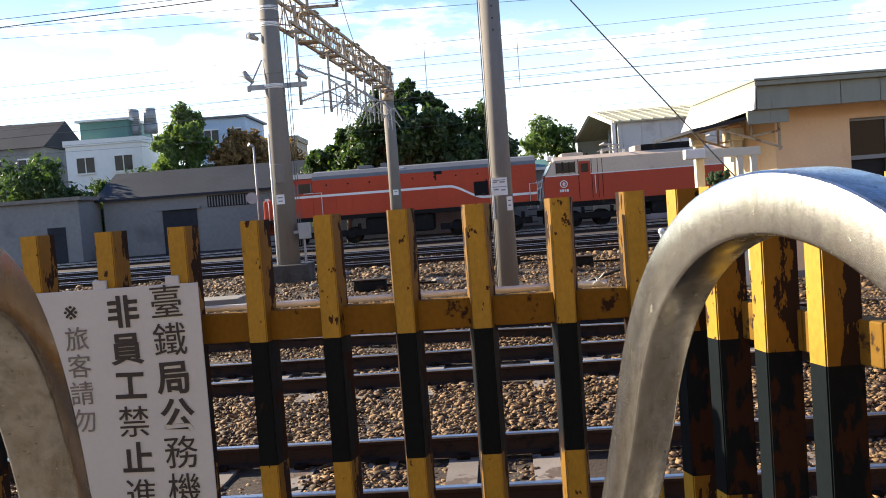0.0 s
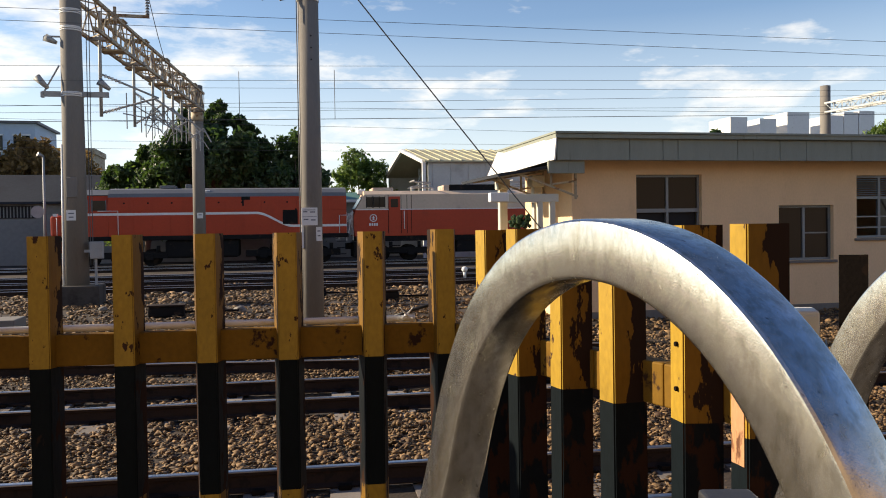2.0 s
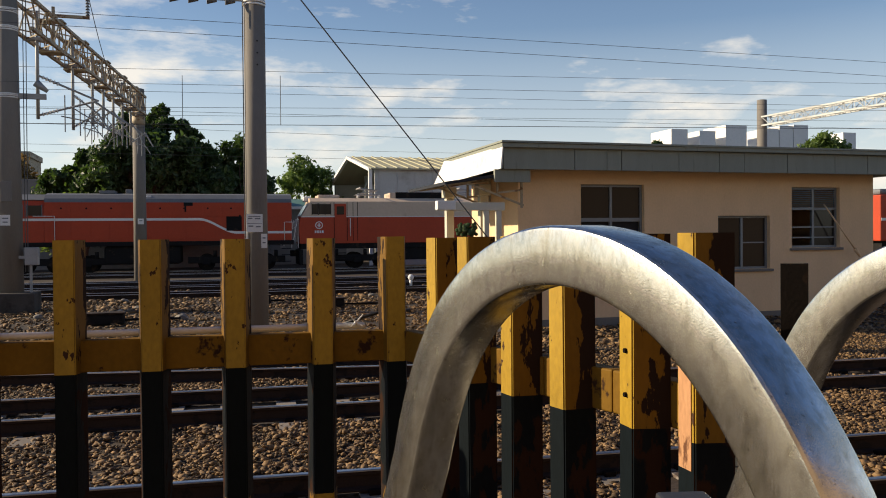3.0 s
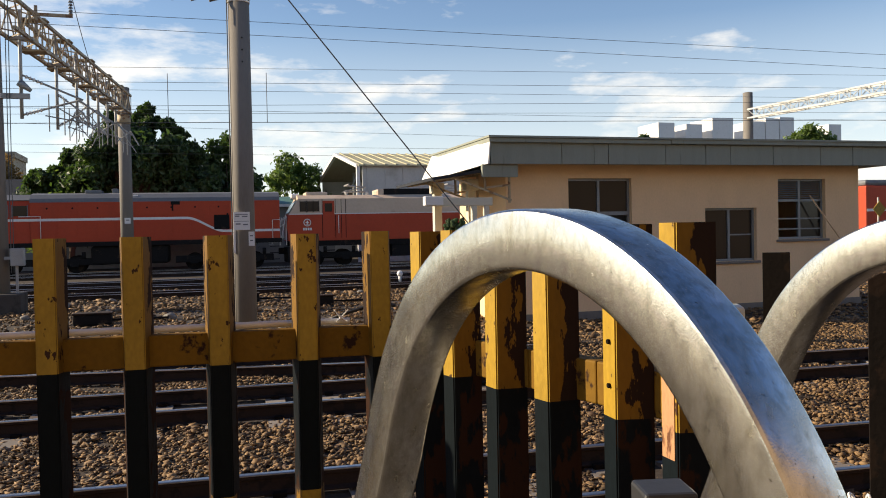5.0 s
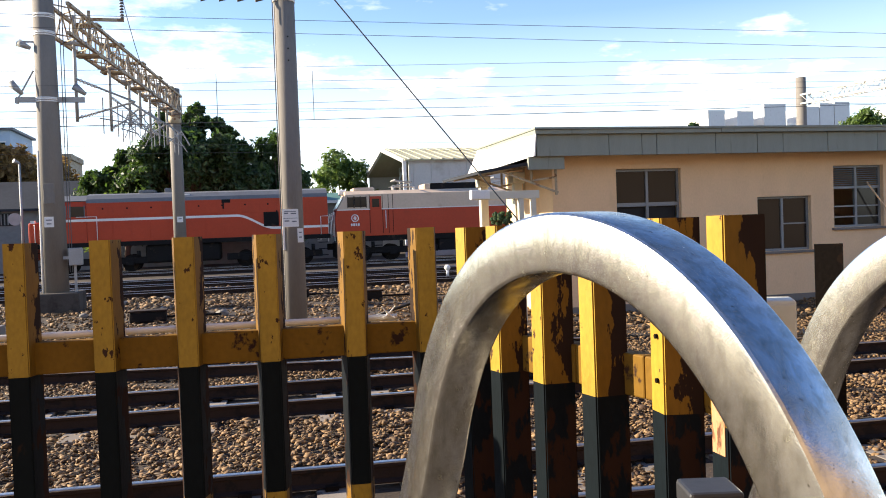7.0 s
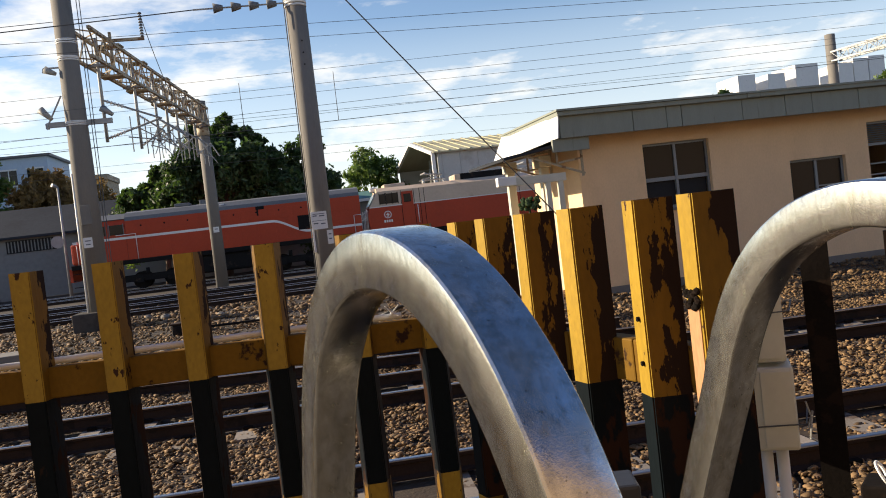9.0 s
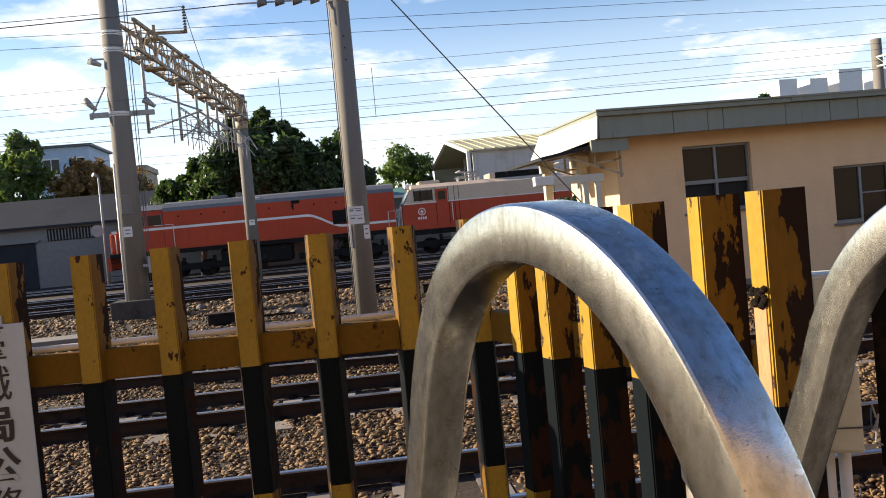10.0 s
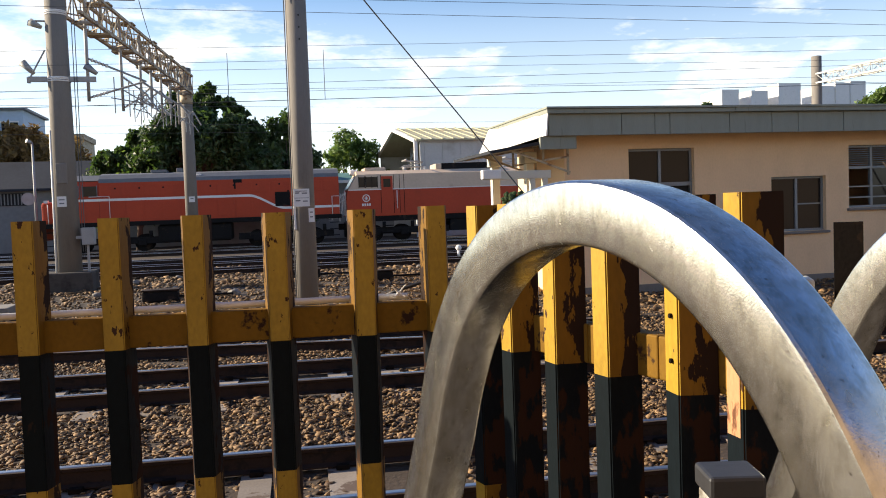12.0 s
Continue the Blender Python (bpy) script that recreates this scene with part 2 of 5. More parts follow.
M_BLACKCAP = material("black_cap", (0.02, 0.02, 0.022), 0.5, grain=60, vary=0.3, bump=0.1)
M_CAPPOST = material("weathered_zinc", (0.33, 0.31, 0.27), 0.6, 0.3, (0.17, 0.15, 0.12), 0.52, 30, 120, 0.2, 0.1, soft_edge=0.1)
M_GLASS = bpy.data.materials.new("window_glass")
M_GLASS.use_nodes = True
_g = M_GLASS.node_tree.nodes["Principled BSDF"]
_g.inputs["Base Color"].default_value, _g.inputs["Roughness"].default_value = (0.02, 0.018, 0.016, 1), 0.12
_g.inputs["Specular IOR Level"].default_value = 0.28


def stainless():
    """Brushed stainless: blurred brush lines, a dusty film in blotches, pale scratches and dark specks."""
    m = bpy.data.materials.new("brushed_stainless")
    m.use_nodes = True
    n, l = m.node_tree.nodes, m.node_tree.links
    bsdf = n["Principled BSDF"]
    tc = n.new("ShaderNodeTexCoord")

    def noise_of(scale, detail, stretch=(1, 1, 1), rough=0.55):
        mp, t = n.new("ShaderNodeMapping"), n.new("ShaderNodeTexNoise")
        mp.inputs["Scale"].default_value = stretch
        t.inputs["Scale"].default_value, t.inputs["Detail"].default_value, t.inputs["Roughness"].default_value = scale, detail, rough
        l.new(tc.outputs["Object"], mp.inputs["Vector"])
        l.new(mp.outputs["Vector"], t.inputs["Vector"])
        return t.outputs["Fac"]

    def ranged(value, a, b, lo, hi):
        r = n.new("ShaderNodeMapRange")
        for key, v in (("From Min", a), ("From Max", b), ("To Min", lo), ("To Max", hi)):
            r.inputs[key].default_value = v
        l.new(value, r.inputs["Value"])
        return r.outputs["Result"]

    def mixed(fac, one, two):
        x = n.new("ShaderNodeMixRGB")
        l.new(fac, x.inputs["Fac"])
        for key, v in (("Color1", one), ("Color2", two)):
            if isinstance(v, tuple):
                x.inputs[key].default_value = (*v, 1)
            else:
                l.new(v, x.inputs[key])
        return x.outputs["Color"]

    film = ranged(noise_of(64, 8, (1, 1, 0.6), 0.62), 0.34, 0.68, 0.0, 1.0)
    runs = ranged(noise_of(150, 7, (1, 1, 0.5), 0.7), 0.47, 0.70, 0.0, 0.62)
    specks = ranged(noise_of(260, 3), 0.68, 0.71, 0.0, 0.8)
    scratch = ranged(noise_of(55, 2, (0.12, 1, 2.2)), 0.735, 0.745, 0.0, 1.0)
    col = mixed(film, (0.74, 0.715, 0.66), (0.50, 0.465, 0.385))
    col = mixed(runs, col, (0.27, 0.245, 0.18))
    col = mixed(specks, col, (0.16, 0.14, 0.11))
    col = mixed(scratch, col, (0.82, 0.80, 0.76))
    l.new(col, bsdf.inputs["Base Color"])
    bsdf.inputs["Metallic"].default_value = 1.0
    l.new(ranged(film, 0, 1, 0.16, 0.28), bsdf.inputs["Roughness"])
    b = n.new("ShaderNodeBump")
    b.inputs["Strength"].default_value, b.inputs["Distance"].default_value = 0.05, 0.0015
    l.new(noise_of(900, 3, (1, 1, 1)), b.inputs["Height"])
    l.new(b.outputs["Normal"], bsdf.inputs["Normal"])
    return m


M_STEEL = stainless()


# ---- mesh helpers ----
def to_mesh(name, bm, mats, smooth=False):
    me = bpy.data.meshes.new(name)
    bmesh.ops.recalc_face_normals(bm, faces=bm.faces)
    bm.to_mesh(me)
    bm.free()
    for m in (mats if isinstance(mats, (list, tuple)) else [mats]):
        me.materials.append(m)
    if smooth:
        for p in me.polygons:
            p.use_smooth = True
    return me


def part(name, bm, mat, parent=None, label="", smooth=False):
    """Links a bmesh as one mesh object, under a thing or a part where given."""
    ob = new(name, to_mesh(name, bm, mat, smooth))
    if parent is not None:
        ob.parent = parent
    if label:
        ob["label"] = label
    return ob


def thing(name, label, category, group="", kind="", at=(0, 0, 0)):
    ob = new(name)
    ob.empty_display_size = 0.1
    ob.location = at
    return tagged(ob, label, category, group, kind)


def box(bm, lo, hi, bevel=0.0, mi=0, m=None):
    vs = [bm.verts.new((x, y, z)) for x in (lo[0], hi[0]) for y in (lo[1], hi[1]) for z in (lo[2], hi[2])]
    fs = [bm.faces.new([vs[i] for i in f]) for f in ((0, 1, 3, 2), (4, 6, 7, 5), (0, 4, 5, 1), (2, 3, 7, 6), (0, 2, 6, 4), (1, 5, 7, 3))]
    for f in fs:
        f.material_index = mi
    if m is not None:
        bmesh.ops.transform(bm, matrix=m, verts=vs)
    if bevel:
        es = {e for f in fs for e in f.edges}
        bmesh.ops.bevel(bm, geom=list(es), offset=bevel, segments=2, affect="EDGES", profile=0.5)
    return vs


def boxes(*specs, bevel=0.0):
    bm = bmesh.new()
    for lo, hi in specs:
        box(bm, lo, hi, bevel)
    return bm


def prism(bm, profile, path_a, path_b, mi=0):
    """Sweeps a closed profile from one list of places to another (both as 3D points)."""
    a = [bm.verts.new(p) for p in path_a]
    b = [bm.verts.new(p) for p in path_b]
    n = len(a)
    fs = [bm.faces.new((a[i], a[(i + 1) % n], b[(i + 1) % n], b[i])) for i in range(n)]
    fs += [bm.faces.new(a), bm.faces.new(b[::-1])]
    for f in fs:
        f.material_index = mi
    return fs


def extrude_x(bm, yz, x0, x1, mi=0):
    return prism(bm, yz, [(x0, y, z) for y, z in yz], [(x1, y, z) for y, z in yz], mi)


def extrude_z(bm, xy, z0, z1, mi=0):
    return prism(bm, xy, [(x, y, z0) for x, y in xy], [(x, y, z1) for x, y in xy], mi)


def rod(bm, a, b, r, r2=None, seg=8, mi=0):
    a, b = Vector(a), Vector(b)
    d = (b - a).normalized()
    s = d.orthogonal().normalized()
    t = d.cross(s)
    r2 = r if r2 is None else r2
    ring = [(math.cos(2 * math.pi * i / seg), math.sin(2 * math.pi * i / seg)) for i in range(seg)]
    va = [bm.verts.new(a + s * c * r + t * q * r) for c, q in ring]
    vb = [bm.verts.new(b + s * c * r2 + t * q * r2) for c, q in ring]
    for i in range(seg):
        f = bm.faces.new((va[i], va[(i + 1) % seg], vb[(i + 1) % seg], vb[i]))
        f.material_index, f.smooth = mi, seg > 6
    bm.faces.new(va[::-1]).material_index = mi
    bm.faces.new(vb).material_index = mi


def rods(pairs, r, seg=6):
    bm = bmesh.new()
    for a, b in pairs:
        rod(bm, a, b, r, seg=seg)
    return bm


def tube(bm, points, r, seg=6):
    """One connected round tube along the points."""
    pts = [Vector(p) for p in points]
    rings = []
    d0 = (pts[1] - pts[0]).normalized()
    s = d0.orthogonal().normalized()
    for i, p in enumerate(pts):
        d = (pts[min(i + 1, len(pts) - 1)] - pts[max(i - 1, 0)]).normalized()
        s = (s - d * s.dot(d)).normalized()
        t = d.cross(s)
        rings.append([bm.verts.new(p + s * r * math.cos(6.2832 * k / seg) + t * r * math.sin(6.2832 * k / seg)) for k in range(seg)])
    for a, b in zip(rings, rings[1:]):
        for k in range(seg):
            bm.faces.new((a[k], a[(k + 1) % seg], b[(k + 1) % seg], b[k])).smooth = True
    bm.faces.new(rings[0][::-1])
    bm.faces.new(rings[-1])


def cable(name, points, r, mat, parent=None, label=""):
    """A round wire through the points."""
    bm = bmesh.new()
    tube(bm, points, r)
    return part(name, bm, mat, parent, label)


# ---- ground, tracks ----
RAIL_TILT = -0.068                    # the tracks' slant across the plan
GZ = -0.17                            # top of the ballast; rail heads are at 0


def along(x, y0):
    """The y of a line parallel to the tracks that passes (0, y0)."""
    return y0 + RAIL_TILT * x


def build_ground():
    bm = bmesh.new()
    xs = [-3000, -400, -120, -60] + [-40 + 2 * i for i in range(51)] + [90, 150, 400, 3000]
    ys = [-3000, -300, -60, -20, -6, 3.0] + [3.5 + 1.5 * i for i in range(32)] + [60, 80, 120, 250, 700, 3000]
    grid = [[bm.verts.new((x, y, GZ - 0.02 + 0.035 * noise.noise((x * 0.5, y * 0.6, 0)) * (3 < y < 60))) for x in xs] for y in ys]
    for i in range(len(ys) - 1):
        for j in range(len(xs) - 1):
            bm.faces.new((grid[i][j], grid[i][j + 1], grid[i + 1][j + 1], grid[i + 1][j]))
    tagged(part("ground", bm, M_GROUND, smooth=True), "brown ballast and packed earth of the rail yard", "ground", kind="structure")
    bm = boxes(((-6, -8, GZ - 0.1), (0.35, 2.35, 0.22)), bevel=0.01)
    box(bm, (0.35, -8, GZ - 0.1), (6, 0.75, 0.22), 0.01)
    tagged(part("pavement", bm, M_PAVE), "dark grey asphalt footpath along the railway fence", "pavement", kind="structure")


def build_track(y0, x0=-40, x1=60, sleepers=None, tilt=None):
    tilt = RAIL_TILT if tilt is None else tilt
    track = thing("railway_track", "rusty brown rails with polished heads on concrete sleepers in ballast", "railway track", "tracks of the yard", "structure", (0, y0, 0))
    turn = math.atan(tilt)
    track.rotation_euler = (0, 0, turn)
    for off in (-0.5665, 0.5665):
        bm = bmesh.new()
        w = [(-0.063, -0.153), (0.063, -0.153), (0.063, -0.142), (0.012, -0.125), (0.008, -0.045), (0.03, -0.035), (0.032, -0.012), (-0.032, -0.012), (-0.03, -0.035), (-0.008, -0.045), (-0.012, -0.125), (-0.063, -0.142)]
        extrude_x(bm, [(off + a, b) for a, b in w], x0, x1)
        rail = part("rail", bm, M_RAILSIDE, track)
        bm = bmesh.new()
        w = [(-0.031, -0.012), (0.031, -0.012), (0.030, -0.004), (0.022, 0), (-0.022, 0), (-0.030, -0.004)]
        extrude_x(bm, [(off + a, b) for a, b in w], x0, x1)
        part("rail_head", bm, M_RAILHEAD, rail, "polished steel running surface")
    if sleepers:
        bm = bmesh.new()
        extrude_x(bm, [(-1.0, -0.33), (1.0, -0.33), (1.0, -0.17), (0.75, -0.155), (0.3, -0.175), (-0.3, -0.175), (-0.75, -0.155), (-1.0, -0.17)], -0.11, 0.11)
        me = to_mesh("sleeper", bm, M_SLEEPER)
        bm = bmesh.new()
        for off in (-0.5665, 0.5665):
            for s in (-1, 1):
                box(bm, (-0.05, off + s * 0.085 - 0.03, -0.165), (0.05, off + s * 0.085 + 0.03, -0.125), 0.008)
        clip = to_mesh("clips", bm, M_RUST)
        x = sleepers[0]
        while x < sleepers[1]:
            s = new("sleeper", me)
            s.parent, s.location, s.rotation_euler = track, (x, 0, random.uniform(-0.012, 0.008)), (0, 0, random.uniform(-0.01, 0.01))
            c = new("rail_clips", clip)
            c.parent = s
            x += 0.62
    return track


def build_ballast():
    """Loose stones on the bed, close enough to tell apart."""
    rng = np.random.default_rng(4)
    bm = bmesh.new()
    bmesh.ops.create_icosphere(bm, subdivisions=1, radius=1.0)
    bm.verts.ensure_lookup_table()
    base = np.array([v.co[:] for v in bm.verts])
    faces = np.array([[v.index for v in f.verts] for f in bm.faces])
    bm.free()

    def scatter(n, y0, y1, size, seed_shift):
        y = y0 + (y1 - y0) * rng.random(n) ** 1.15
        x = (-0.72 * y - 0.8) + (1.95 * y + 1.6) * rng.random(n)
        keep = np.ones(n, bool)
        for c in TRACKS[:2]:
            d = np.abs(y - (c + RAIL_TILT * x))
            keep &= (np.abs(d - 0.5665) > 0.075)
        x, y = x[keep], y[keep]
        n = len(x)
        s = size * (0.55 + 0.9 * rng.random(n) ** 1.6)
        v = base[None] * (1 + 1.0 * (rng.random((n, 12, 1)) - 0.5)) * (s[:, None, None] * (0.34 + 0.85 * rng.random((n, 1, 3))))
        a = rng.random((n, 3)) * 6.283
        ca, sa = np.cos(a), np.sin(a)
        for i, j, k in ((0, 1, 2), (1, 2, 0), (0, 2, 1)):
            p, q = v[:, :, i].copy(), v[:, :, j].copy()
            v[:, :, i], v[:, :, j] = p * ca[:, None, k] - q * sa[:, None, k], p * sa[:, None, k] + q * ca[:, None, k]
        v *= np.array((1.15, 1.0, 0.62))
        heap = 0.03 * np.sin(x * 2.1) * np.sin(y * 1.7 + 1) + 0.02 * np.sin(x * 5.3 + y * 3.1)
        between = np.zeros(n)
        for c in TRACKS[:2]:
            d = np.abs(y - (c + RAIL_TILT * x))
            between = np.minimum(between, np.where(d < 0.62, -0.035, 0.0))
        z = GZ + 0.002 + heap * 0.8 + between + 0.03 * (rng.random(n) - 0.3)
        v += np.stack([x, y, z], 1)[:, None, :]
        return v

    v = np.concatenate([scatter(92000, 4.1, 13.5, 0.028, 0), scatter(24000, 13, 24, 0.05, 1), scatter(16000, 23, 34, 0.075, 2)])
    n = len(v)
    me = bpy.data.meshes.new("ballast")
    me.vertices.add(n * 12)
    me.vertices.foreach_set("co", v.reshape(-1))
    idx = (faces[None] + 12 * np.arange(n)[:, None, None]).reshape(-1)
    me.loops.add(len(idx))
    me.loops.foreach_set("vertex_index", idx.astype(np.int32))
    me.polygons.add(n * 20)
    me.polygons.foreach_set("loop_start", np.arange(0, n * 60, 3, dtype=np.int32))
    me.update()
    me.validate()
    me.materials.append(M_BALLAST)
    tagged(new("ballast", me), "loose brown and grey crushed stones between the rails", "ballast", kind="stuff")


TRACKS = (5.655, 9.36)
build_ground()
build_track(TRACKS[0], sleepers=(-5, 12))
build_track(TRACKS[1], sleepers=(-9, 16))
build_track(12.05, -14, 5, tilt=-0.19)
for y0, k in ((28.4, -0.05), (32.2, -0.05), (36.2, -0.05), (43.6, -0.04), (47.35, -0.03)):
    build_track(y0, -70, 90, tilt=k)
build_ballast()


# ---- fence ----
BAND = (1.735, 1.345, 0.945, 0.55, 0.15)


def fence_post(x, y, turn, worn, lean=0.0, top=0.0, bolts=False):
    """A tapered steel channel, banded yellow and black, its flat face to the street."""
    post = thing("fence_post", "yellow and black banded steel fence post" + (", heavily rusted" if worn else ", lightly rusted"), "fence post", "posts of the railway fence", at=(x, y, 0))
    post.rotation_euler = (0, radians(lean), radians(turn))
    f, b, d, t = 0.029, 0.046, 0.078, 0.006
    ring = [(-f, 0), (f, 0), (b, d), (b - t, d), (f - t, t), (-f + t, t), (-b + t, d), (-b, d)]
    for k in range(4):
        bm = bmesh.new()
        extrude_z(bm, ring, BAND[k + 1] + 0.0, BAND[k] + (top if k == 0 else 0))
        bmesh.ops.bevel(bm, geom=[e for e in bm.edges if abs(e.verts[0].co.z - e.verts[1].co.z) > 0.1], offset=0.003, segments=2, affect="EDGES")
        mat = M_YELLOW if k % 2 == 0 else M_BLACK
        # yellow flanks and tops: rust, plus shade put into the base colour
        flank = M_YELLOW_WORN_SHADE if k % 2 == 0 else M_BLACK_WORN
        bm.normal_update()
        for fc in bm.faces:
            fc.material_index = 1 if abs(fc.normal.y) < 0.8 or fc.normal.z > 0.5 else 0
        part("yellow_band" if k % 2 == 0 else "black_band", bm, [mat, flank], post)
    if bolts:
        for z in (1.50, 1.41):
            bm = bmesh.new()
            rod(bm, (0.004, 0.002, z), (0.004, -0.006, z), 0.005, seg=6)
            part("bolt", bm, M_RUST, post)
    return post


FENCE_Y, FENCE_K = 2.6, -0.068        # the fence runs parallel to the tracks
FENCE_TURN = math.degrees(math.atan(FENCE_K))


def fence_line(x, back=0.0):
    """A place on the fence's street face at x, or so far behind it."""
    return x, FENCE_Y + FENCE_K * (x - 0.06) + back


for i in range(-5, 6):
    x = -0.629 + 0.24 * i + (0.016 if i > 3 else 0.0)
    fence_post(*fence_line(x), FENCE_TURN + random.uniform(-1.2, 0.8), i == 5, random.uniform(-0.3, 0.3), random.uniform(-0.003, 0.004))
SIDE = ((0.618, 2.32, -77), (0.660, 2.16, -79), (0.706, 1.975, -82), (0.758, 1.775, -79), (0.817, 1.578, -92), (0.866, 1.430, -90))
for k, (x, y, turn) in enumerate(SIDE):
    last = fence_post(x + 0.002, y - 0.028, turn, True, random.uniform(-0.4, 0.4), random.uniform(-0.003, 0.006), k == 4)
bm = boxes(((-0.022, -0.0022, 1.29), (0.020, -0.0002, 1.535)), bevel=0.0006)
part("bare_patch", bm, M_BARE, last, "strip of bare orange-brown primer")
bm = bmesh.new()
for k in range(26):
    c = Vector((random.uniform(-0.02, 0.024), -0.004, random.uniform(1.525, 1.562)))
    bmesh.ops.create_icosphere(bm, subdivisions=1, radius=random.uniform(0.004, 0.008), matrix=Matrix.Translation(c))
part("rust_lump", bm, M_RUST, last, "crusty dark rust blister")


def fence_bar(a, b, z0, z1, name="fence_bar"):
    a, b = Vector((*a, 0)), Vector((*b, 0))
    d = (b - a)
    bar = thing(name, "horizontal yellow steel bar joining the fence posts, rusty at the joints", "fence bar", at=a[:])
    bar.rotation_euler = (0, 0, math.atan2(d.y, d.x))
    L = d.length
    x = 0.0
    while x < L - 0.02:
        bm = bmesh.new()
        box(bm, (x, 0, z0), (min(x + 0.24, L) - 0.002, 0.045, z1), 0.004)
        part("bar_length", bm, M_YELLOW_BAR, bar)
        x += 0.24
    return bar


fence_bar(fence_line(-2.071, 0.034), fence_line(0.60, 0.034), 1.345, 1.44)
fence_bar((0.60, 2.585), (0.905, 1.46), 1.345, 1.44)
pipe = tagged(cable("conduit_pipe", [(*fence_line(-2.1, 0.11), 1.452), (*fence_line(0.50, 0.105), 1.450)], 0.0115, M_PIPE), "pale grey conduit pipe lying along the top of the fence bar", "pipe")
bm = bmesh.new()
for s in (-1, 1):
    rod(bm, (0.47, FENCE_Y + 0.06, 1.462), (0.47 + s * 0.022, FENCE_Y + 0.055, 1.488), 0.003, 0.0015, 6)
    rod(bm, (0.47, FENCE_Y + 0.06, 1.462), (0.47 + s * 0.018, FENCE_Y + 0.045, 1.452), 0.003, 0.0015, 6)
bmesh.ops.create_icosphere(bm, subdivisions=1, radius=0.008, matrix=Matrix.Translation((0.47, FENCE_Y + 0.06, 1.462)))
tagged(part("wire_tie", bm, M_PIPE), "white twisted wire tie knotted round the pipe", "wire tie")
tagged(cable("black_cable", [(0.44, FENCE_Y + 0.12, 1.452), (0.50, FENCE_Y + 0.13, 1.470), (0.57, FENCE_Y + 0.12, 1.490), (0.66, FENCE_Y + 0.10, 1.492)], 0.006, M_BLACKCAP), "black cable tied to the fence", "cable")

# rusty end posts and the meter boxes beyond the painted fence
for x, y, top, w in ((1.185, 1.485, 1.672, 0.027), (0.985, 1.0, 1.655, 0.024)):
    bm = bmesh.new()
    ring = [(-w, 0), (w, 0), (w, 0.02), (w - 0.006, 0.02), (w - 0.006, 0.006), (-w, 0.006)]
    extrude_z(bm, ring, 0.1, top)
    bmesh.ops.transform(bm, matrix=pose(x, y, 0, 0, 0, -35), verts=bm.verts)
    tagged(part("angle_post", bm, M_RUST), "dark rusty steel angle post at the end of the fence", "fence post", "rusty end posts")


# ---- stainless hoops ----
def hoop_half(s):
    """Half width of the hoop's outer edge at a drop s below its top."""
    if s < 0.17:
        return math.sqrt(0.3763 * s) / (1 + 1.620 * s)
    d = min(s, 0.55) - 0.17
    return math.sqrt(0.3763 * 0.17) / (1 + 1.620 * 0.17) + 0.465 * d - 0.10 * d ** 2


def build_hoop(apex, label, turn=-75.9, bar=0.0344, deep=0.0335):
    hoop = thing("steel_hoop", label, "metal hoop", "stainless steel hoops", at=apex)
    hoop.rotation_euler = (0, 0, radians(turn))
    steps = [0.17 * (k / 26) ** 2 for k in range(1, 27)] + [0.2, 0.25, 0.3, 0.36, 0.43, 0.50, 0.55, 0.62, 1.0, 1.515]
    right = [(hoop_half(s), -s) for s in steps]
    line = [(-u, z) for u, z in reversed(right)] + [(0, 0)] + right
    bm = bmesh.new()
    rings, n, cr = [], len(line), 0.003
    for i, (u, z) in enumerate(line):
        a, b = line[max(i - 1, 0)], line[min(i + 1, n - 1)]
        tx, tz = b[0] - a[0], b[1] - a[1]
        k = math.hypot(tx, tz)
        ix, iz = tz / k, -tx / k
        ring = []
        for cx, cy, a0 in ((cr, cr, 180), (bar - cr, cr, 270), (bar - cr, deep - cr, 0), (cr, deep - cr, 90)):
            for da in (0, 30, 60, 90):
                p, q = cx + cr * math.cos(radians(a0 + da)), cy + cr * math.sin(radians(a0 + da))
                ring.append(bm.verts.new((u + ix * p, q, z + iz * p)))
        rings.append(ring)
    m = len(rings[0])
    for r0, r1 in zip(rings, rings[1:]):
        for j in range(m):
            bm.faces.new((r0[j], r0[(j + 1) % m], r1[(j + 1) % m], r1[j])).smooth = True
    bm.faces.new(rings[0])
    bm.faces.new(rings[-1][::-1])
    ob = part("tube", bm, M_STEEL, hoop, smooth=True)
    ob.data.set_sharp_from_angle(angle=radians(20))
    for s in (-1, 1):
        bm = bmesh.new()
        rod(bm, (s * 0.344, deep / 2, -1.518), (s * 0.344, deep / 2, -1.508), 0.045, seg=16)
        part("base_flange", bm, M_STEEL, hoop)
    return hoop


build_hoop((0.1749, 0.4577, 1.7417), "scratched stainless steel tube hoop before the banded fence")
build_hoop((0.5378, 0.5134, 1.7362), "dusty stainless steel tube hoop near the ivory boxes", -80.9)
build_hoop((-0.221, 0.352, 1.740), "shaded stainless steel tube hoop near the notice board")


def sag(a, b, drop, n=16):
    a, b = Vector(a), Vector(b)
    return [a.lerp(b, i / n) - Vector((0, 0, drop * 4 * (i / n) * (1 - i / n))) for i in range(n + 1)]


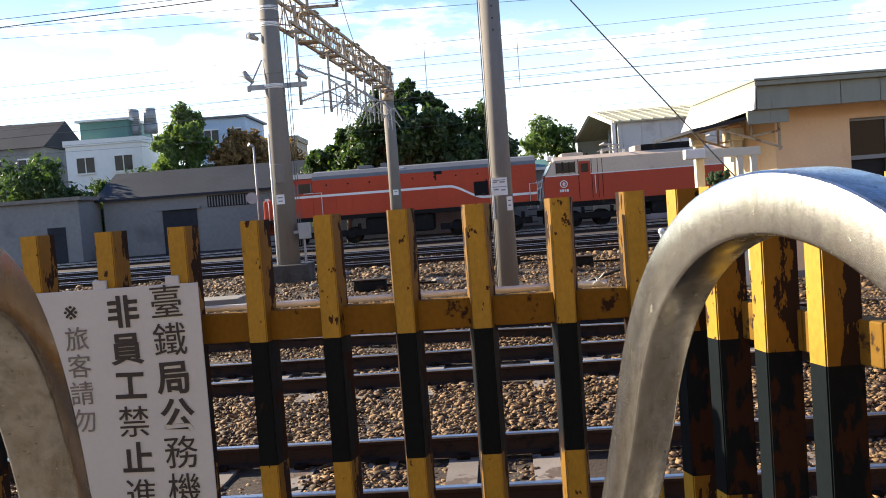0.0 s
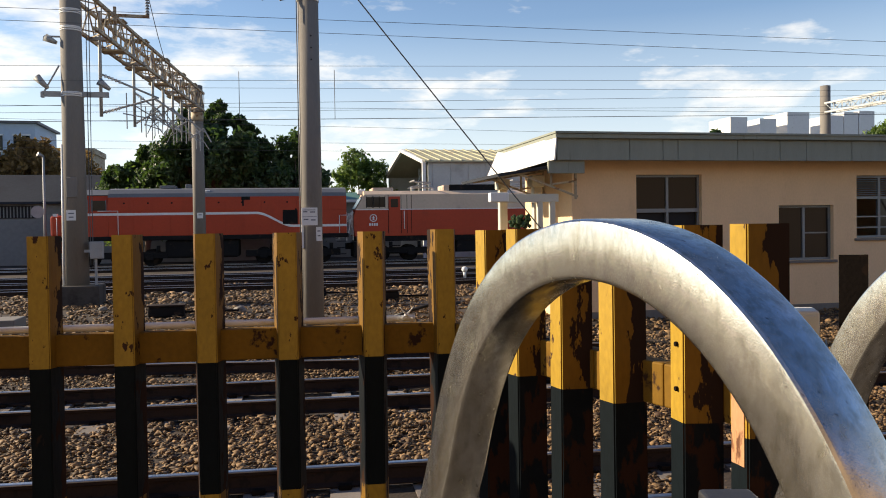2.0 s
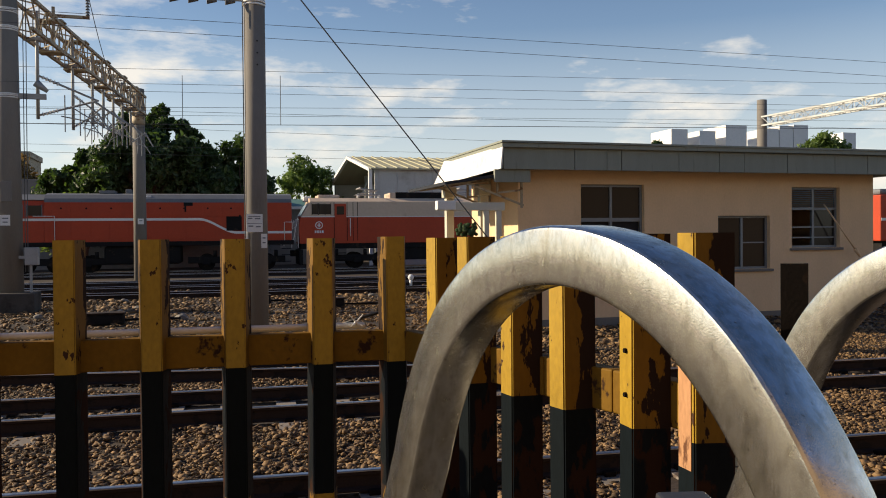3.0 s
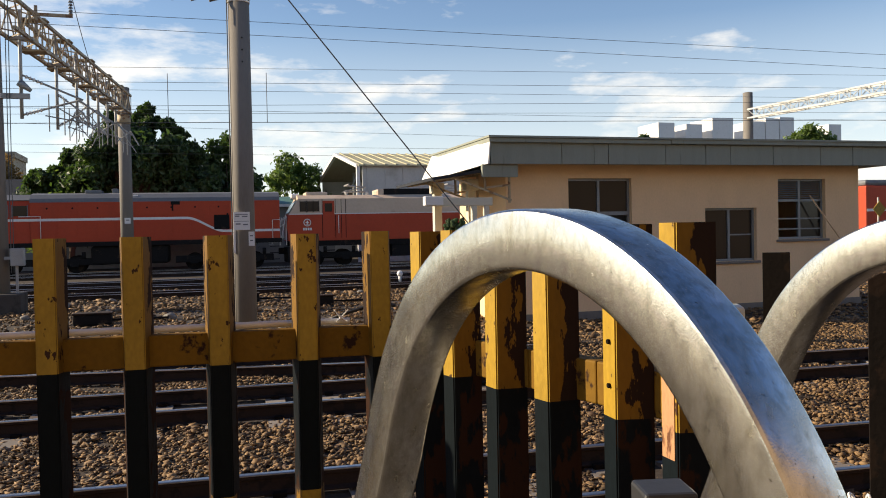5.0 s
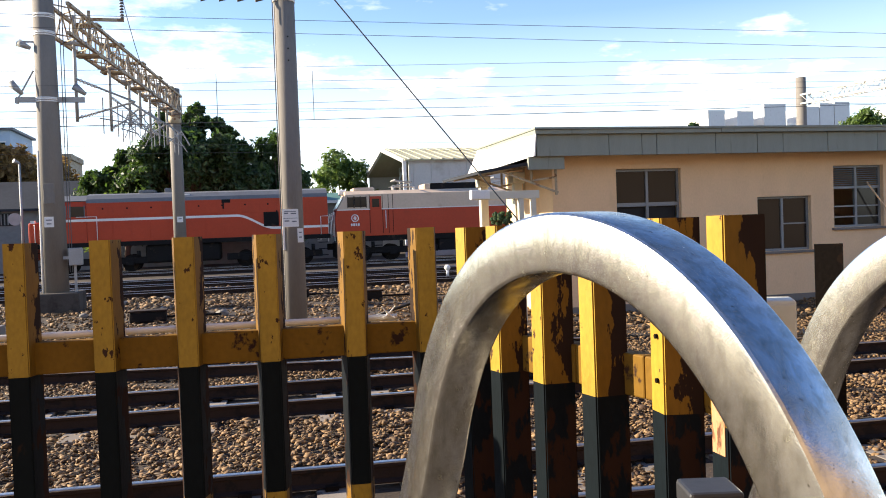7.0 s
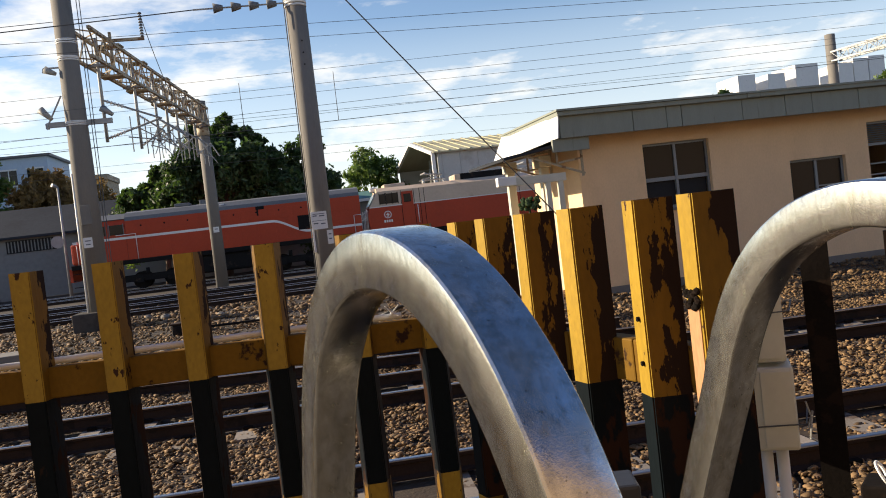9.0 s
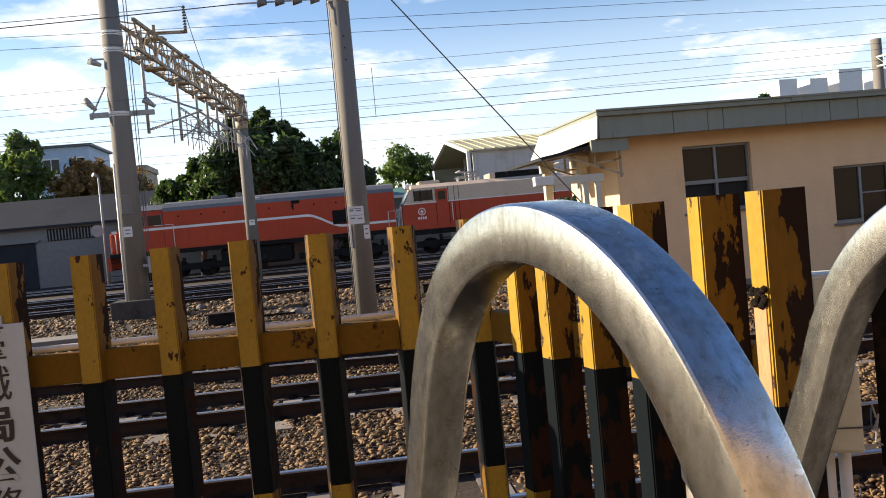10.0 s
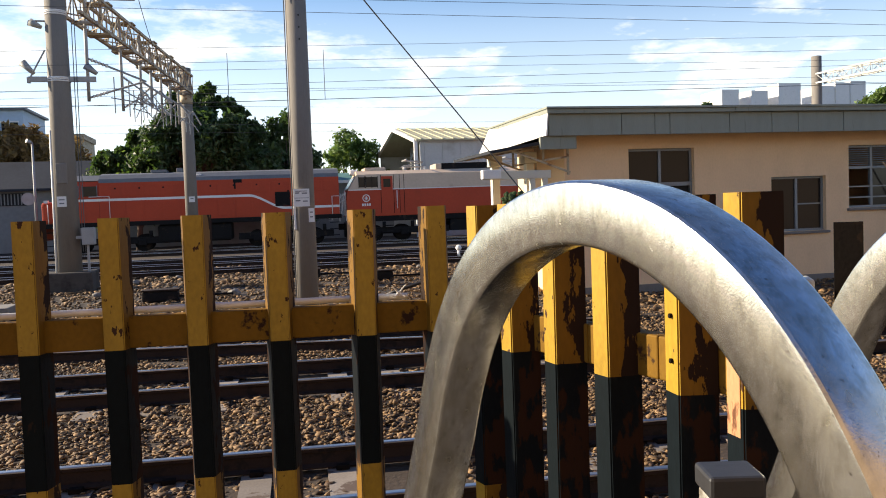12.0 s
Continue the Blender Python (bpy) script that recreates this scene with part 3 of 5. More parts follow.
# ---- masts, gantry, wires ----
def mast(x, y, r0, r1, top, label):
    m = thing("catenary_mast", label, "mast", "catenary masts", at=(x, y, 0))
    bm = bmesh.new()
    rod(bm, (0, 0, GZ - 0.08), (0, 0, top), r0, r1, 28)
    part("pole", bm, M_CONCRETE, m)
    bm = bmesh.new()
    rod(bm, (0, 0, top), (0, 0, top + 0.02), r1 * 0.9, r1 * 0.7, 28)
    part("cap", bm, M_CONCRETE, m)
    return m


def strap(m, z, r, label="pale metal strap"):
    bm = bmesh.new()
    for dz in (0, 0.05, 0.09):
        rod(bm, (0, 0, z + dz), (0, 0, z + dz + 0.035), r + 0.012 + 0.004 * (dz == 0.05), seg=24)
    part("strap", bm, M_WHITE, m, label)


def plate(m, x, y, z, w, h, bars):
    p = part("number_plate", boxes(((x - w / 2, y - 0.006, z - h / 2), (x + w / 2, y, z + h / 2))), M_WHITE, m, "white plate with unreadable dark marks")
    for bx, bz, bw, bh in bars:
        part("mark", boxes(((x + bx - bw / 2, y - 0.009, z + bz - bh / 2), (x + bx + bw / 2, y - 0.006, z + bz + bh / 2))), M_GREYINK, p)


def street_head(m, base, tip, drop):
    """A small lamp head on an arm."""
    bm = bmesh.new()
    rod(bm, tip, (tip[0] - 0.28, tip[1], tip[2] + drop), 0.05, 0.11, 10)
    part("lamp_head", bm, M_GALV, m, "grey floodlight head")


MAST1, MAST2, MAST3 = (-4.78, 24.5), (0.965, 14.5), (-2.50, 40.5)
mast1 = mast(*MAST1, 0.325, 0.255, 9.6, "tall grey concrete mast carrying the gantry and lamp arms")
for z, r in ((7.75, 0.262), (7.28, 0.268), (5.50, 0.285)):
    strap(mast1, z, r)
plate(mast1, -0.05, -0.312, 2.27, 0.24, 0.28, ((0, 0.05, 0.15, 0.03), (0, -0.05, 0.12, 0.03)))
part("conduit", rods([((-0.315, -0.13, GZ), (-0.275, -0.11, 4.2))], 0.035, 10), M_PIPE, mast1, "pale conduit clipped to the pole")
part("sleeve", boxes(((-0.16, -0.325, 2.75), (0.12, -0.24, 3.3)), bevel=0.02), M_CONCRETE, mast1)
bm = boxes(((-0.75, -0.12, 5.50), (0.95, -0.02, 5.64)))
box(bm, (-0.78, -0.14, 5.47), (-0.70, 0.0, 5.62), 0.01)
part("lamp_arm", bm, M_GALV, mast1, "grey steel cross arm")
part("stay", rods([((-0.7, -0.07, 5.62), (-0.3, -0.07, 6.35))], 0.025), M_GALV, mast1)
part("stay", rods([((-0.66, -0.07, 7.12), (-0.1, -0.07, 7.12)), ((-0.66, -0.07, 7.12), (-0.68, -0.07, 7.0))], 0.025), M_GALV, mast1)
for tip, drop in (((-0.60, -0.07, 5.72), 0.3), ((-0.35, -0.07, 6.95), 0.14), ((0.98, -0.07, 5.72), 0.22)):
    street_head(mast1, None, tip, drop)
part("cable", rods([((0.40, -0.2, 0.9), (0.42, -0.12, 9.4)), ((0.46, -0.2, 0.9), (0.50, -0.12, 9.4))], 0.012), M_WIRE, mast1)
bm = boxes(((0.40, -0.35, 1.08), (0.72, -0.05, 1.55)), bevel=0.02)
eq = part("equipment_box", bm, M_GALV, mast1, "grey metal switch box")
part("box_bracket", boxes(((0.24, -0.24, 1.25), (0.42, -0.16, 1.33)), ((0.50, -0.24, GZ), (0.56, -0.18, 1.08))), M_GALV, mast1)
bm = boxes(((-5.45, 23.9, GZ - 0.05), (-4.12, 25.0, 0.36)), bevel=0.04)
tagged(part("mast_plinth", bm, M_PLINTH), "weathered concrete plinth at the foot of the gantry mast", "plinth")

mast2 = mast(*MAST2, 0.182, 0.178, 6.05, "slender grey concrete mast with white number plates")
strap(mast2, 5.66, 0.176)
plate(mast2, -0.05, -0.185, 1.99, 0.27, 0.30, ((-0.07, 0.08, 0.07, 0.02), (0.05, 0.075, 0.09, 0.02), (0.0, 0.11, 0.2, 0.012), (-0.06, -0.05, 0.08, 0.02), (0.06, -0.06, 0.08, 0.02), (0, -0.005, 0.24, 0.008)))
plate(mast2, 0.105, -0.165, 1.69, 0.10, 0.24, ((0, 0.05, 0.05, 0.02), (0, -0.03, 0.05, 0.02)))
part("sticker", boxes(((-0.185, -0.11, 1.45), (-0.15, -0.08, 1.85))), M_WHITE, mast2, "pale strip of sticker")
for z in (5.05, 4.85, 4.65):
    bm = bmesh.new()
    rod(bm, (0.03, -0.178, z), (0.03, -0.186, z), 0.014, seg=8)
    part("bolt_hole", bm, M_DARK, mast2)
part("earth_wire", rods([((-0.20, -0.05, GZ), (-0.198, -0.05, 5.9))], 0.009), M_WIRE, mast2)

mast3 = mast(*MAST3, 0.29, 0.265, 8.6, "grey concrete mast at the far end of the gantry")
plate(mast3, 0.05, -0.30, 2.55, 0.26, 0.26, ((0, 0.03, 0.14, 0.04),))
part("rust_collar", rods([((0, 0, 6.95), (0, 0, 7.35))], 0.285, 20), M_TRUSS, mast3)


def truss(name, a, b, w, z0, z1, step, label, mat, t=0.045):
    """A box truss of angles: four chords, each side laced."""
    a, b = Vector((*a, 0)), Vector((*b, 0))
    d = b - a
    g = thing(name, label, "gantry", at=a[:])
    g.rotation_euler = (0, 0, math.atan2(d.y, d.x))
    L = d.length
    for y in (-w / 2, w / 2):
        for z in (z0, z1):
            part("chord", boxes(((0, y - t, z - t), (L, y + t, z + t))), mat, g)
    n = int(L / step)
    for y in (-w / 2, w / 2):
        bm = bmesh.new()
        for i in range(n):
            x0, x1 = L * i / n, L * (i + 1) / n
            rod(bm, (x0, y, z0 if i % 2 else z1), (x1, y, z1 if i % 2 else z0), 0.024, seg=4)
            rod(bm, (x1, y, z0), (x1, y, z1), 0.018, seg=4)
        tagged(part("lacing", bm, mat, g), kind="stuff")
    for z in (z0, z1):
        bm = bmesh.new()
        for i in range(n):
            x0, x1 = L * i / n, L * (i + 1) / n
            rod(bm, (x0, -w / 2 if i % 2 else w / 2, z), (x1, w / 2 if i % 2 else -w / 2, z), 0.022, seg=4)
        tagged(part("lacing", bm, mat, g), kind="stuff")
    return g


gantry = truss("gantry_truss", (-4.45, 24.6), (-2.45, 40.4), 0.55, 7.42, 8.22, 0.62, "weathered tan lattice gantry beam spanning the tracks", M_TRUSS)
for x in (2.5, 5.2, 8.3, 11.2, 13.6):
    part("clamp_plate", boxes(((x, -0.36, 7.32), (x + 0.5, 0.36, 7.376))), M_TRUSS, gantry)
    part("clamp_plate", boxes(((x, -0.36, 8.266), (x + 0.5, 0.36, 8.31))), M_TRUSS, gantry)


def dropper(x, y, z, h, tilt):
    """A hanging catenary support: drop tube, two insulators and registration arms."""
    g = thing("catenary_bracket", "grey tubular catenary bracket with ribbed insulators hanging from the gantry", "catenary bracket", "catenary brackets", at=(x, y, z))
    part("drop_tube", rods([((0, 0, 0.8), (0, 0, -h))], 0.05, 8), M_GALV, g)
    part("hanger", boxes(((-0.36, -0.06, -0.05), (0.36, 0.06, 0.05)), bevel=0.01), M_GALV, g, "clamp across the gantry chords")
    part("arm", rods([((0, 0, -h + 0.1), (1.5 * tilt, 0, -h + 0.55)), ((1.5 * tilt, 0, -h + 0.55), (2.3 * tilt, 0, -h - 0.05)), ((0, 0, -h * 0.45), (1.6 * tilt, 0, -h * 0.75))], 0.03), M_GALV, g)
    part("registration_arm", rods([((0.9 * tilt, 0, -h + 0.35), (2.0 * tilt, 0, -h - 0.35)), ((0.6 * tilt, 0, -h + 0.1), (1.7 * tilt, 0, -h - 0.1)), ((1.1 * tilt, 0, -h - 0.45), (1.1 * tilt, 0, -h + 0.6)), ((0.7 * tilt, 0, -h - 0.35), (0.7 * tilt, 0, -h + 0.7))], 0.018), M_GALV, g)
    for f in (0.18, 0.3):
        bm = bmesh.new()
        p, q = Vector((0, 0, -h + 0.1)), Vector((1.5 * tilt, 0, -h + 0.55))
        if f > 0.2:
            p, q = Vector((0, 0, -h * 0.45)), Vector((1.6 * tilt, 0, -h * 0.75))
        for i in range(5):
            c = p.lerp(q, 0.08 + 0.06 * i)
            rod(bm, c, p.lerp(q, 0.11 + 0.06 * i), 0.06, 0.035, 8)
        part("insulator", bm, M_WHITE, g, "pale ribbed insulator")
    return g


dropper(-4.28, 25.9, 7.42, 2.25, 1.0)
dropper(-3.83, 29.5, 7.42, 2.1, 0.5)
for y, k in ((32.0, 0.45), (33.6, -0.3), (35.2, 0.45), (36.8, -0.3), (38.4, 0.4)):
    dropper(-4.45 + 2.0 * (y - 24.6) / 15.8, y, 7.42, 1.55 + 0.15 * k, k)


def insulator_string(name, a, b, n, r, label):
    g = thing(name, label, "insulator", at=a)
    a, b = Vector((0, 0, 0)), Vector(b) - Vector(a)
    part("link", rods([(a, b)], 0.014), M_GALV, g)
    for i in range(n):
        bm = bmesh.new()
        rod(bm, a.lerp(b, 0.12 + 0.76 * i / n), a.lerp(b, 0.12 + 0.76 * (i + 0.55) / n), r * 0.5, r, 12)
        part("disc", bm, M_LOCOROOF, g)
    return g


insulator_string("insulator_string", (0.84, 14.45, 5.735), (-0.72, 14.40, 5.70), 4, 0.085, "string of brown disc insulators pulled from the mast top")
arm = thing("feeder_arm", "steel arm with an upright ribbed insulator on the gantry", "bracket", at=(-3.95, 26.0, 8.14))
part("arm", boxes(((0, -0.05, -0.04), (1.05, 0.05, 0.04))), M_TRUSS, arm)
part("post", boxes(((0.05, -0.04, -0.6), (0.13, 0.04, 0.25))), M_TRUSS, arm)
bm = bmesh.new()
for i in range(9):
    rod(bm, (1.0, 0, 0.05 + 0.085 * i), (1.0, 0, 0.10 + 0.085 * i), 0.065, 0.04, 8)
part("insulator", bm, M_LOCOROOF, arm, "dark ribbed insulator")


def wire(a, b, drop=0.25, r=0.012, label="thin dark overhead wire above the yard tracks"):
    tagged(cable("overhead_wire", sag(a, b, drop, 20), r, M_WIRE), label, "wire", "overhead wires")


for y, z0, z1, r in ((22.0, 7.19, 7.33, 0.0062), (22.4, 7.19, 6.77, 0.0062), (26.0, 5.57, 8.39, 0.0055), (24.0, 4.9, 7.44, 0.0055), (31.6, 6.23, 8.15, 0.0065), (27.9, 4.57, 7.78, 0.0065), (35.6, 6.57, 7.4, 0.0075), (31.8, 5.17, 7.67, 0.006), (28.4, 4.46, 6.82, 0.0105), (40.0, 7.33, 6.01, 0.007), (43.6, 6.37, 6.25, 0.007), (43.9, 6.16, 5.66, 0.007)):
    wire((-45, y, z0), (60, y, z1), 0.0, r)
wire((-0.72, 14.4, 5.70), (-40, 16.5, 5.2), 0.3, 0.009)
wire((1.13, 14.55, 6.62), (6.05, 15.35, 0.95), 0.0, 0.012, "steel guy wire slanting down from the mast")
wire((-2.95, 26.0, 8.9), (-2.45, 40.2, 8.0), 1.5, 0.012, "slack jumper wire drooping under the gantry")
wire((-2.95, 26.0, 8.9), (-45, 28.5, 9.2), 0.4, 0.010)
for x, z0, z1 in ((-0.45, 5.91, 7.67), (3.06, 5.96, 7.82)):
    wire((x, 31.7, z1), (x, 31.7, z0), 0.0, 0.012, "upright dropper wire between two overhead wires")
mast4 = mast(34.5, 45.0, 0.33, 0.30, 10.2, "far concrete mast standing beyond the hut roof")
truss("gantry_truss", (34.6, 44.8), (36.5, 22.0), 0.6, 8.55, 9.1, 0.7, "pale lattice gantry beam far over the tracks", M_CORR, 0.05)
mast(36.7, 21.0, 0.33, 0.30, 10.2, "far concrete mast at the end of the pale gantry")
dropper(35.7, 31.0, 8.5, 1.9, 0.9)


# ---- hut ----
def build_house():
    house = thing("railway_hut", "flat-roofed peach rendered railway hut with grey fascia and grimy windows", "building", at=(-0.13, 0, 0))
    X0, X1, Y0, Y1, ZT = 6.46, 15.46, 16.0, 19.0, 3.12
    holes = ((7.88, 9.38, 1.45, 2.81), (11.22, 12.58, 0.94, 2.14), (13.17, 14.50, 1.40, 2.79))
    bm = bmesh.new()
    xs = sorted({X0, X1, *[h[0] for h in holes], *[h[1] for h in holes]})
    for a, b in zip(xs, xs[1:]):
        h = [q for q in holes if q[0] <= a and b <= q[1]]
        for lo, hi in ([(GZ - 0.05, h[0][2]), (h[0][3], ZT)] if h else [(GZ - 0.05, ZT)]):
            box(bm, (a, Y0, lo), (b, Y0 + 0.22, hi))
    bmesh.ops.remove_doubles(bm, verts=bm.verts, dist=0.0005)
    part("front_wall", bm, M_WALL, house)
    part("side_wall", boxes(((X0, Y0 + 0.22, GZ - 0.05), (X0 + 0.2, Y1, ZT))), M_WALL, house)
    part("side_wall", boxes(((X1 - 0.2, Y0 + 0.22, GZ - 0.05), (X1, Y1, ZT))), M_WALL, house)
    part("back_wall", boxes(((X0 + 0.2, Y1 - 0.2, GZ - 0.05), (X1 - 0.2, Y1, ZT))), M_WALL, house)
    part("floor", boxes(((X0 + 0.2, Y0 + 0.22, GZ - 0.05), (X1 - 0.2, Y1 - 0.2, 0.0))), M_DARK, house)
    part("plinth", boxes(((X0 - 0.02, Y0 - 0.03, GZ - 0.05), (X1 + 0.02, Y0 + 0.0, -0.02))), M_CONCRETE, house, "grey cement plinth")
    bm = boxes(((5.90, 15.40, 3.12), (16.55, 19.2, 3.46)))
    roof = part("roof_slab", bm, M_FASCIA, house)
    x, k = 5.90, 0
    for wdt in (1.53, 0.72, 0.33, 1.34, 0.98, 0.62, 1.1, 1.26, 0.9, 1.87):
        part("fascia_panel", boxes(((x + 0.006, 15.34 - 0.004 * (k % 2), 3.05), (x + wdt - 0.006, 15.40, 3.47)), bevel=0.004), M_FASCIA, roof)
        x, k = x + wdt, k + 1
    part("roof_edge", boxes(((5.84, 15.24, 3.47), (9.9, 19.3, 3.56)), ((9.9, 15.23, 3.475), (16.62, 19.3, 3.57)), bevel=0.012), M_FASCIA, house)
    part("edge_trim", boxes(((5.82, 15.20, 3.562), (16.64, 19.32, 3.60))), M_FASCIA, house, "thin dark drip trim")
    # the white end of the roof, a slanted sheet
    bm = bmesh.new()
    prism(bm, None, [(5.80, 15.24, 3.05), (5.86, 15.24, 3.60), (5.885, 15.26, 3.60), (5.84, 15.26, 3.05)], [(5.55, 19.2, 2.92), (5.86, 19.2, 3.60), (5.885, 19.2, 3.60), (5.60, 19.2, 2.92)])
    part("end_sheet", bm, M_WHITE, house, "white slanted metal end sheet")
    for n, (x0, x1, z0, z1) in enumerate(holes):
        f, ya, yb = 0.05, Y0 + 0.10, Y0 + 0.16
        xm = (x0 + x1) / 2
        win = part("window", boxes(((x0, ya, z0), (x0 + f, yb, z1)), ((x1 - f, ya, z0), (x1, yb, z1)), ((x0 + f, ya, z1 - f), (x1 - f, yb, z1)), ((x0 + f, ya, z0), (x1 - f, yb, z0 + f)), bevel=0.004), M_FRAME, house)
        part("mullion", boxes(((xm - 0.03, ya - 0.004, z0 + f), (xm + 0.03, yb + 0.004, z1 - f)), bevel=0.004), M_FRAME, win)
        part("window_sill", boxes(((x0 - 0.06, Y0 - 0.06, z0 - 0.06), (x1 + 0.06, Y0 + 0.10, z0 - 0.004)), bevel=0.008), M_CONCRETE, win)
        if n == 0:
            part("transom", boxes(((x0 + f, ya, 2.02), (x1 - f, yb, 2.10))), M_FRAME, win)
            # sheet that puts the room's darkness into the open lower half
            part("dark_gap_sheet", boxes(((x0 + f, Y0 + 0.18, z0 + f), (x1 - f, Y0 + 0.2, 2.02))), M_DARK, win, "near-black sheet standing in for the unlit room behind the open lower light")
        if n == 2:
            part("transom", boxes(((x0 + f, ya, 2.27), (x1 - f, yb, 2.33))), M_FRAME, win)
            for s in range(8):
                for xa, xb in ((x0 + f, xm - 0.03), (xm + 0.03, x1 - f)):
                    bm = boxes(((xa, ya + 0.01, 2.36 + 0.048 * s), (xb, ya + 0.05, 2.372 + 0.048 * s)))
                    part("louvre", bm, M_FRAME, win)
            for z in (1.86, 1.62):
                part("glazing_bar", boxes(((x0 + f, ya, z), (x1 - f, ya + 0.03, z + 0.03))), M_FRAME, win)
        for xa, xb, side in ((x0 + f, xm - 0.03, 0), (xm + 0.03, x1 - f, 1)):
            if n == 0:
                za, zb = 2.10, z1 - f
            elif n == 2:
                za, zb = z0 + f, 2.27
            else:
                za, zb = z0 + f, z1 - f
            if n == 2 and side == 0:
                continue
            part("pane", boxes(((xa, ya + 0.03, za), (xb, ya + 0.036, zb))), M_GLASS, win)
        if n == 1:
            part("glazing_bar", boxes(((xm + 0.03, ya, 1.52), (x1 - f, ya + 0.03, 1.55))), M_FRAME, win)
            part("paper", boxes(((xm + 0.18, ya + 0.045, 1.25), (x1 - 0.12, ya + 0.05, 1.62))), M_PLASTIC, win, "pale paper behind the glass")
    # lean-to canopy at the end wall
    bm = bmesh.new()
    prism(bm, None, [(4.75, 15.5, 2.74), (6.46, 15.5, 3.0), (6.46, 15.5, 3.06), (4.75, 15.5, 2.80)], [(4.75, 18.4, 2.74), (6.46, 18.4, 3.0), (6.46, 18.4, 3.06), (4.75, 18.4, 2.80)])
    part("canopy", bm, M_SLATE, house, "sloping sheet metal canopy")
    part("canopy_edge", boxes(((5.75, 15.42, 2.80), (6.50, 15.5, 3.05))), M_FASCIA, house)
    for y in (15.7, 17.6):
        part("canopy_bracket", rods([((6.46, y, 2.35), (5.25, y, 2.80)), ((6.42, y, 2.30), (6.42, y, 2.98)), ((6.42, y, 2.66), (5.9, y, 2.60)), ((5.9, y, 2.58), (5.9, y, 2.88)), ((4.8, y, 2.74), (6.44, y, 2.99))], 0.028, 4), M_TRUSS, house)
    return house


build_house()
for x, y in ((5.95, 17.1), (5.55, 18.3)):
    c = thing("porch_post", "cream painted square porch post under the canopy", "post", "porch posts", at=(x, y, 0))
    part("shaft", boxes(((-0.09, -0.09, GZ), (0.09, 0.09, 2.62)), bevel=0.015), M_PLASTIC, c)
    part("head", boxes(((-0.14, -0.14, 2.62), (0.14, 0.14, 2.86)), bevel=0.01), M_PLASTIC, c)
beam = thing("signal_beam", "cream timber beam with a white end box beside the hut", "beam", at=(5.0, 15.55, 2.30))
part("beam", boxes(((-0.45, -0.06, -0.06), (0.85, 0.06, 0.10)), bevel=0.01), M_PLASTIC, beam)
part("end_box", boxes(((-0.55, -0.09, -0.05), (-0.18, 0.09, 0.13)), bevel=0.015), M_WHITE, beam)
part("stand", boxes(((0.42, -0.05, -2.47), (0.52, 0.05, -0.06)), ((0.68, -0.05, -2.47), (0.78, 0.05, -0.06))), M_PLASTIC, beam)
bm = bmesh.new()
rod(bm, (13.86, 15.93, 2.40), (14.62, 15.80, 1.36), 0.018, seg=8)
rod(bm, (14.62, 15.80, 1.36), (14.75, 15.78, 1.18), 0.05, 0.03, 8)
tagged(part("leaning_pole", bm, M_WALL), "wooden pole leaning across the louvred window", "pole")
bm = bmesh.new()
for i in range(60):
    a, b = random.uniform(0, 6.28), random.uniform(0.2, 1)
    c = Vector((4.94 + 0.20 * b * math.cos(a), 15.2 + 0.2 * b * math.sin(a), 1.85 + random.uniform(-0.11, 0.12)))
    bmesh.ops.create_icosphere(bm, subdivisions=1, radius=random.uniform(0.03, 0.055), matrix=Matrix.Translation(c))
rod(bm, (4.94, 15.2, GZ), (4.94, 15.2, 1.83), 0.03, 0.02, 8)
tagged(part("round_bush", bm, M_LEAF), "small clipped dark green bush on a thin stem", "bush")


# ---- locomotives ----
LOCO_Y, LOCO_TILT = 47.35, -0.03


def bogie(parent, x, axles, y0=-1.15, y1=1.15):
    bm = boxes(((x - axles * 0.85, y0 - 0.02, 0.42), (x + axles * 0.85, y0 + 0.12, 0.78)), bevel=0.03)
    for i in range(axles):
        xi = x + (i - (axles - 1) / 2) * 1.6
        box(bm, (xi - 0.2, y0 - 0.08, 0.34), (xi + 0.2, y0 + 0.02, 0.66), 0.02)
        rod(bm, (xi + 0.45, y0 - 0.02, 0.78), (xi + 0.45, y0 - 0.02, 1.1), 0.10, seg=8)
    part("bogie_frame", bm, M_UNDER, parent)
    for i in range(axles):
        xi = x + (i - (axles - 1) / 2) * 1.6
        bm = bmesh.new()
        for s in (-1, 1):
            rod(bm, (xi, s * 0.60, 0.46), (xi, s * 0.50, 0.46), 0.46, seg=20)
        rod(bm, (xi, -0.6, 0.46), (xi, 0.6, 0.46), 0.07, seg=8)
        part("wheelset", bm, M_UNDER, parent)


def handrail(parent, pts, label="white handrail"):
    bm = bmesh.new()
    tube(bm, pts, 0.022)
    part("handrail", bm, M_STRIPE, parent, label)


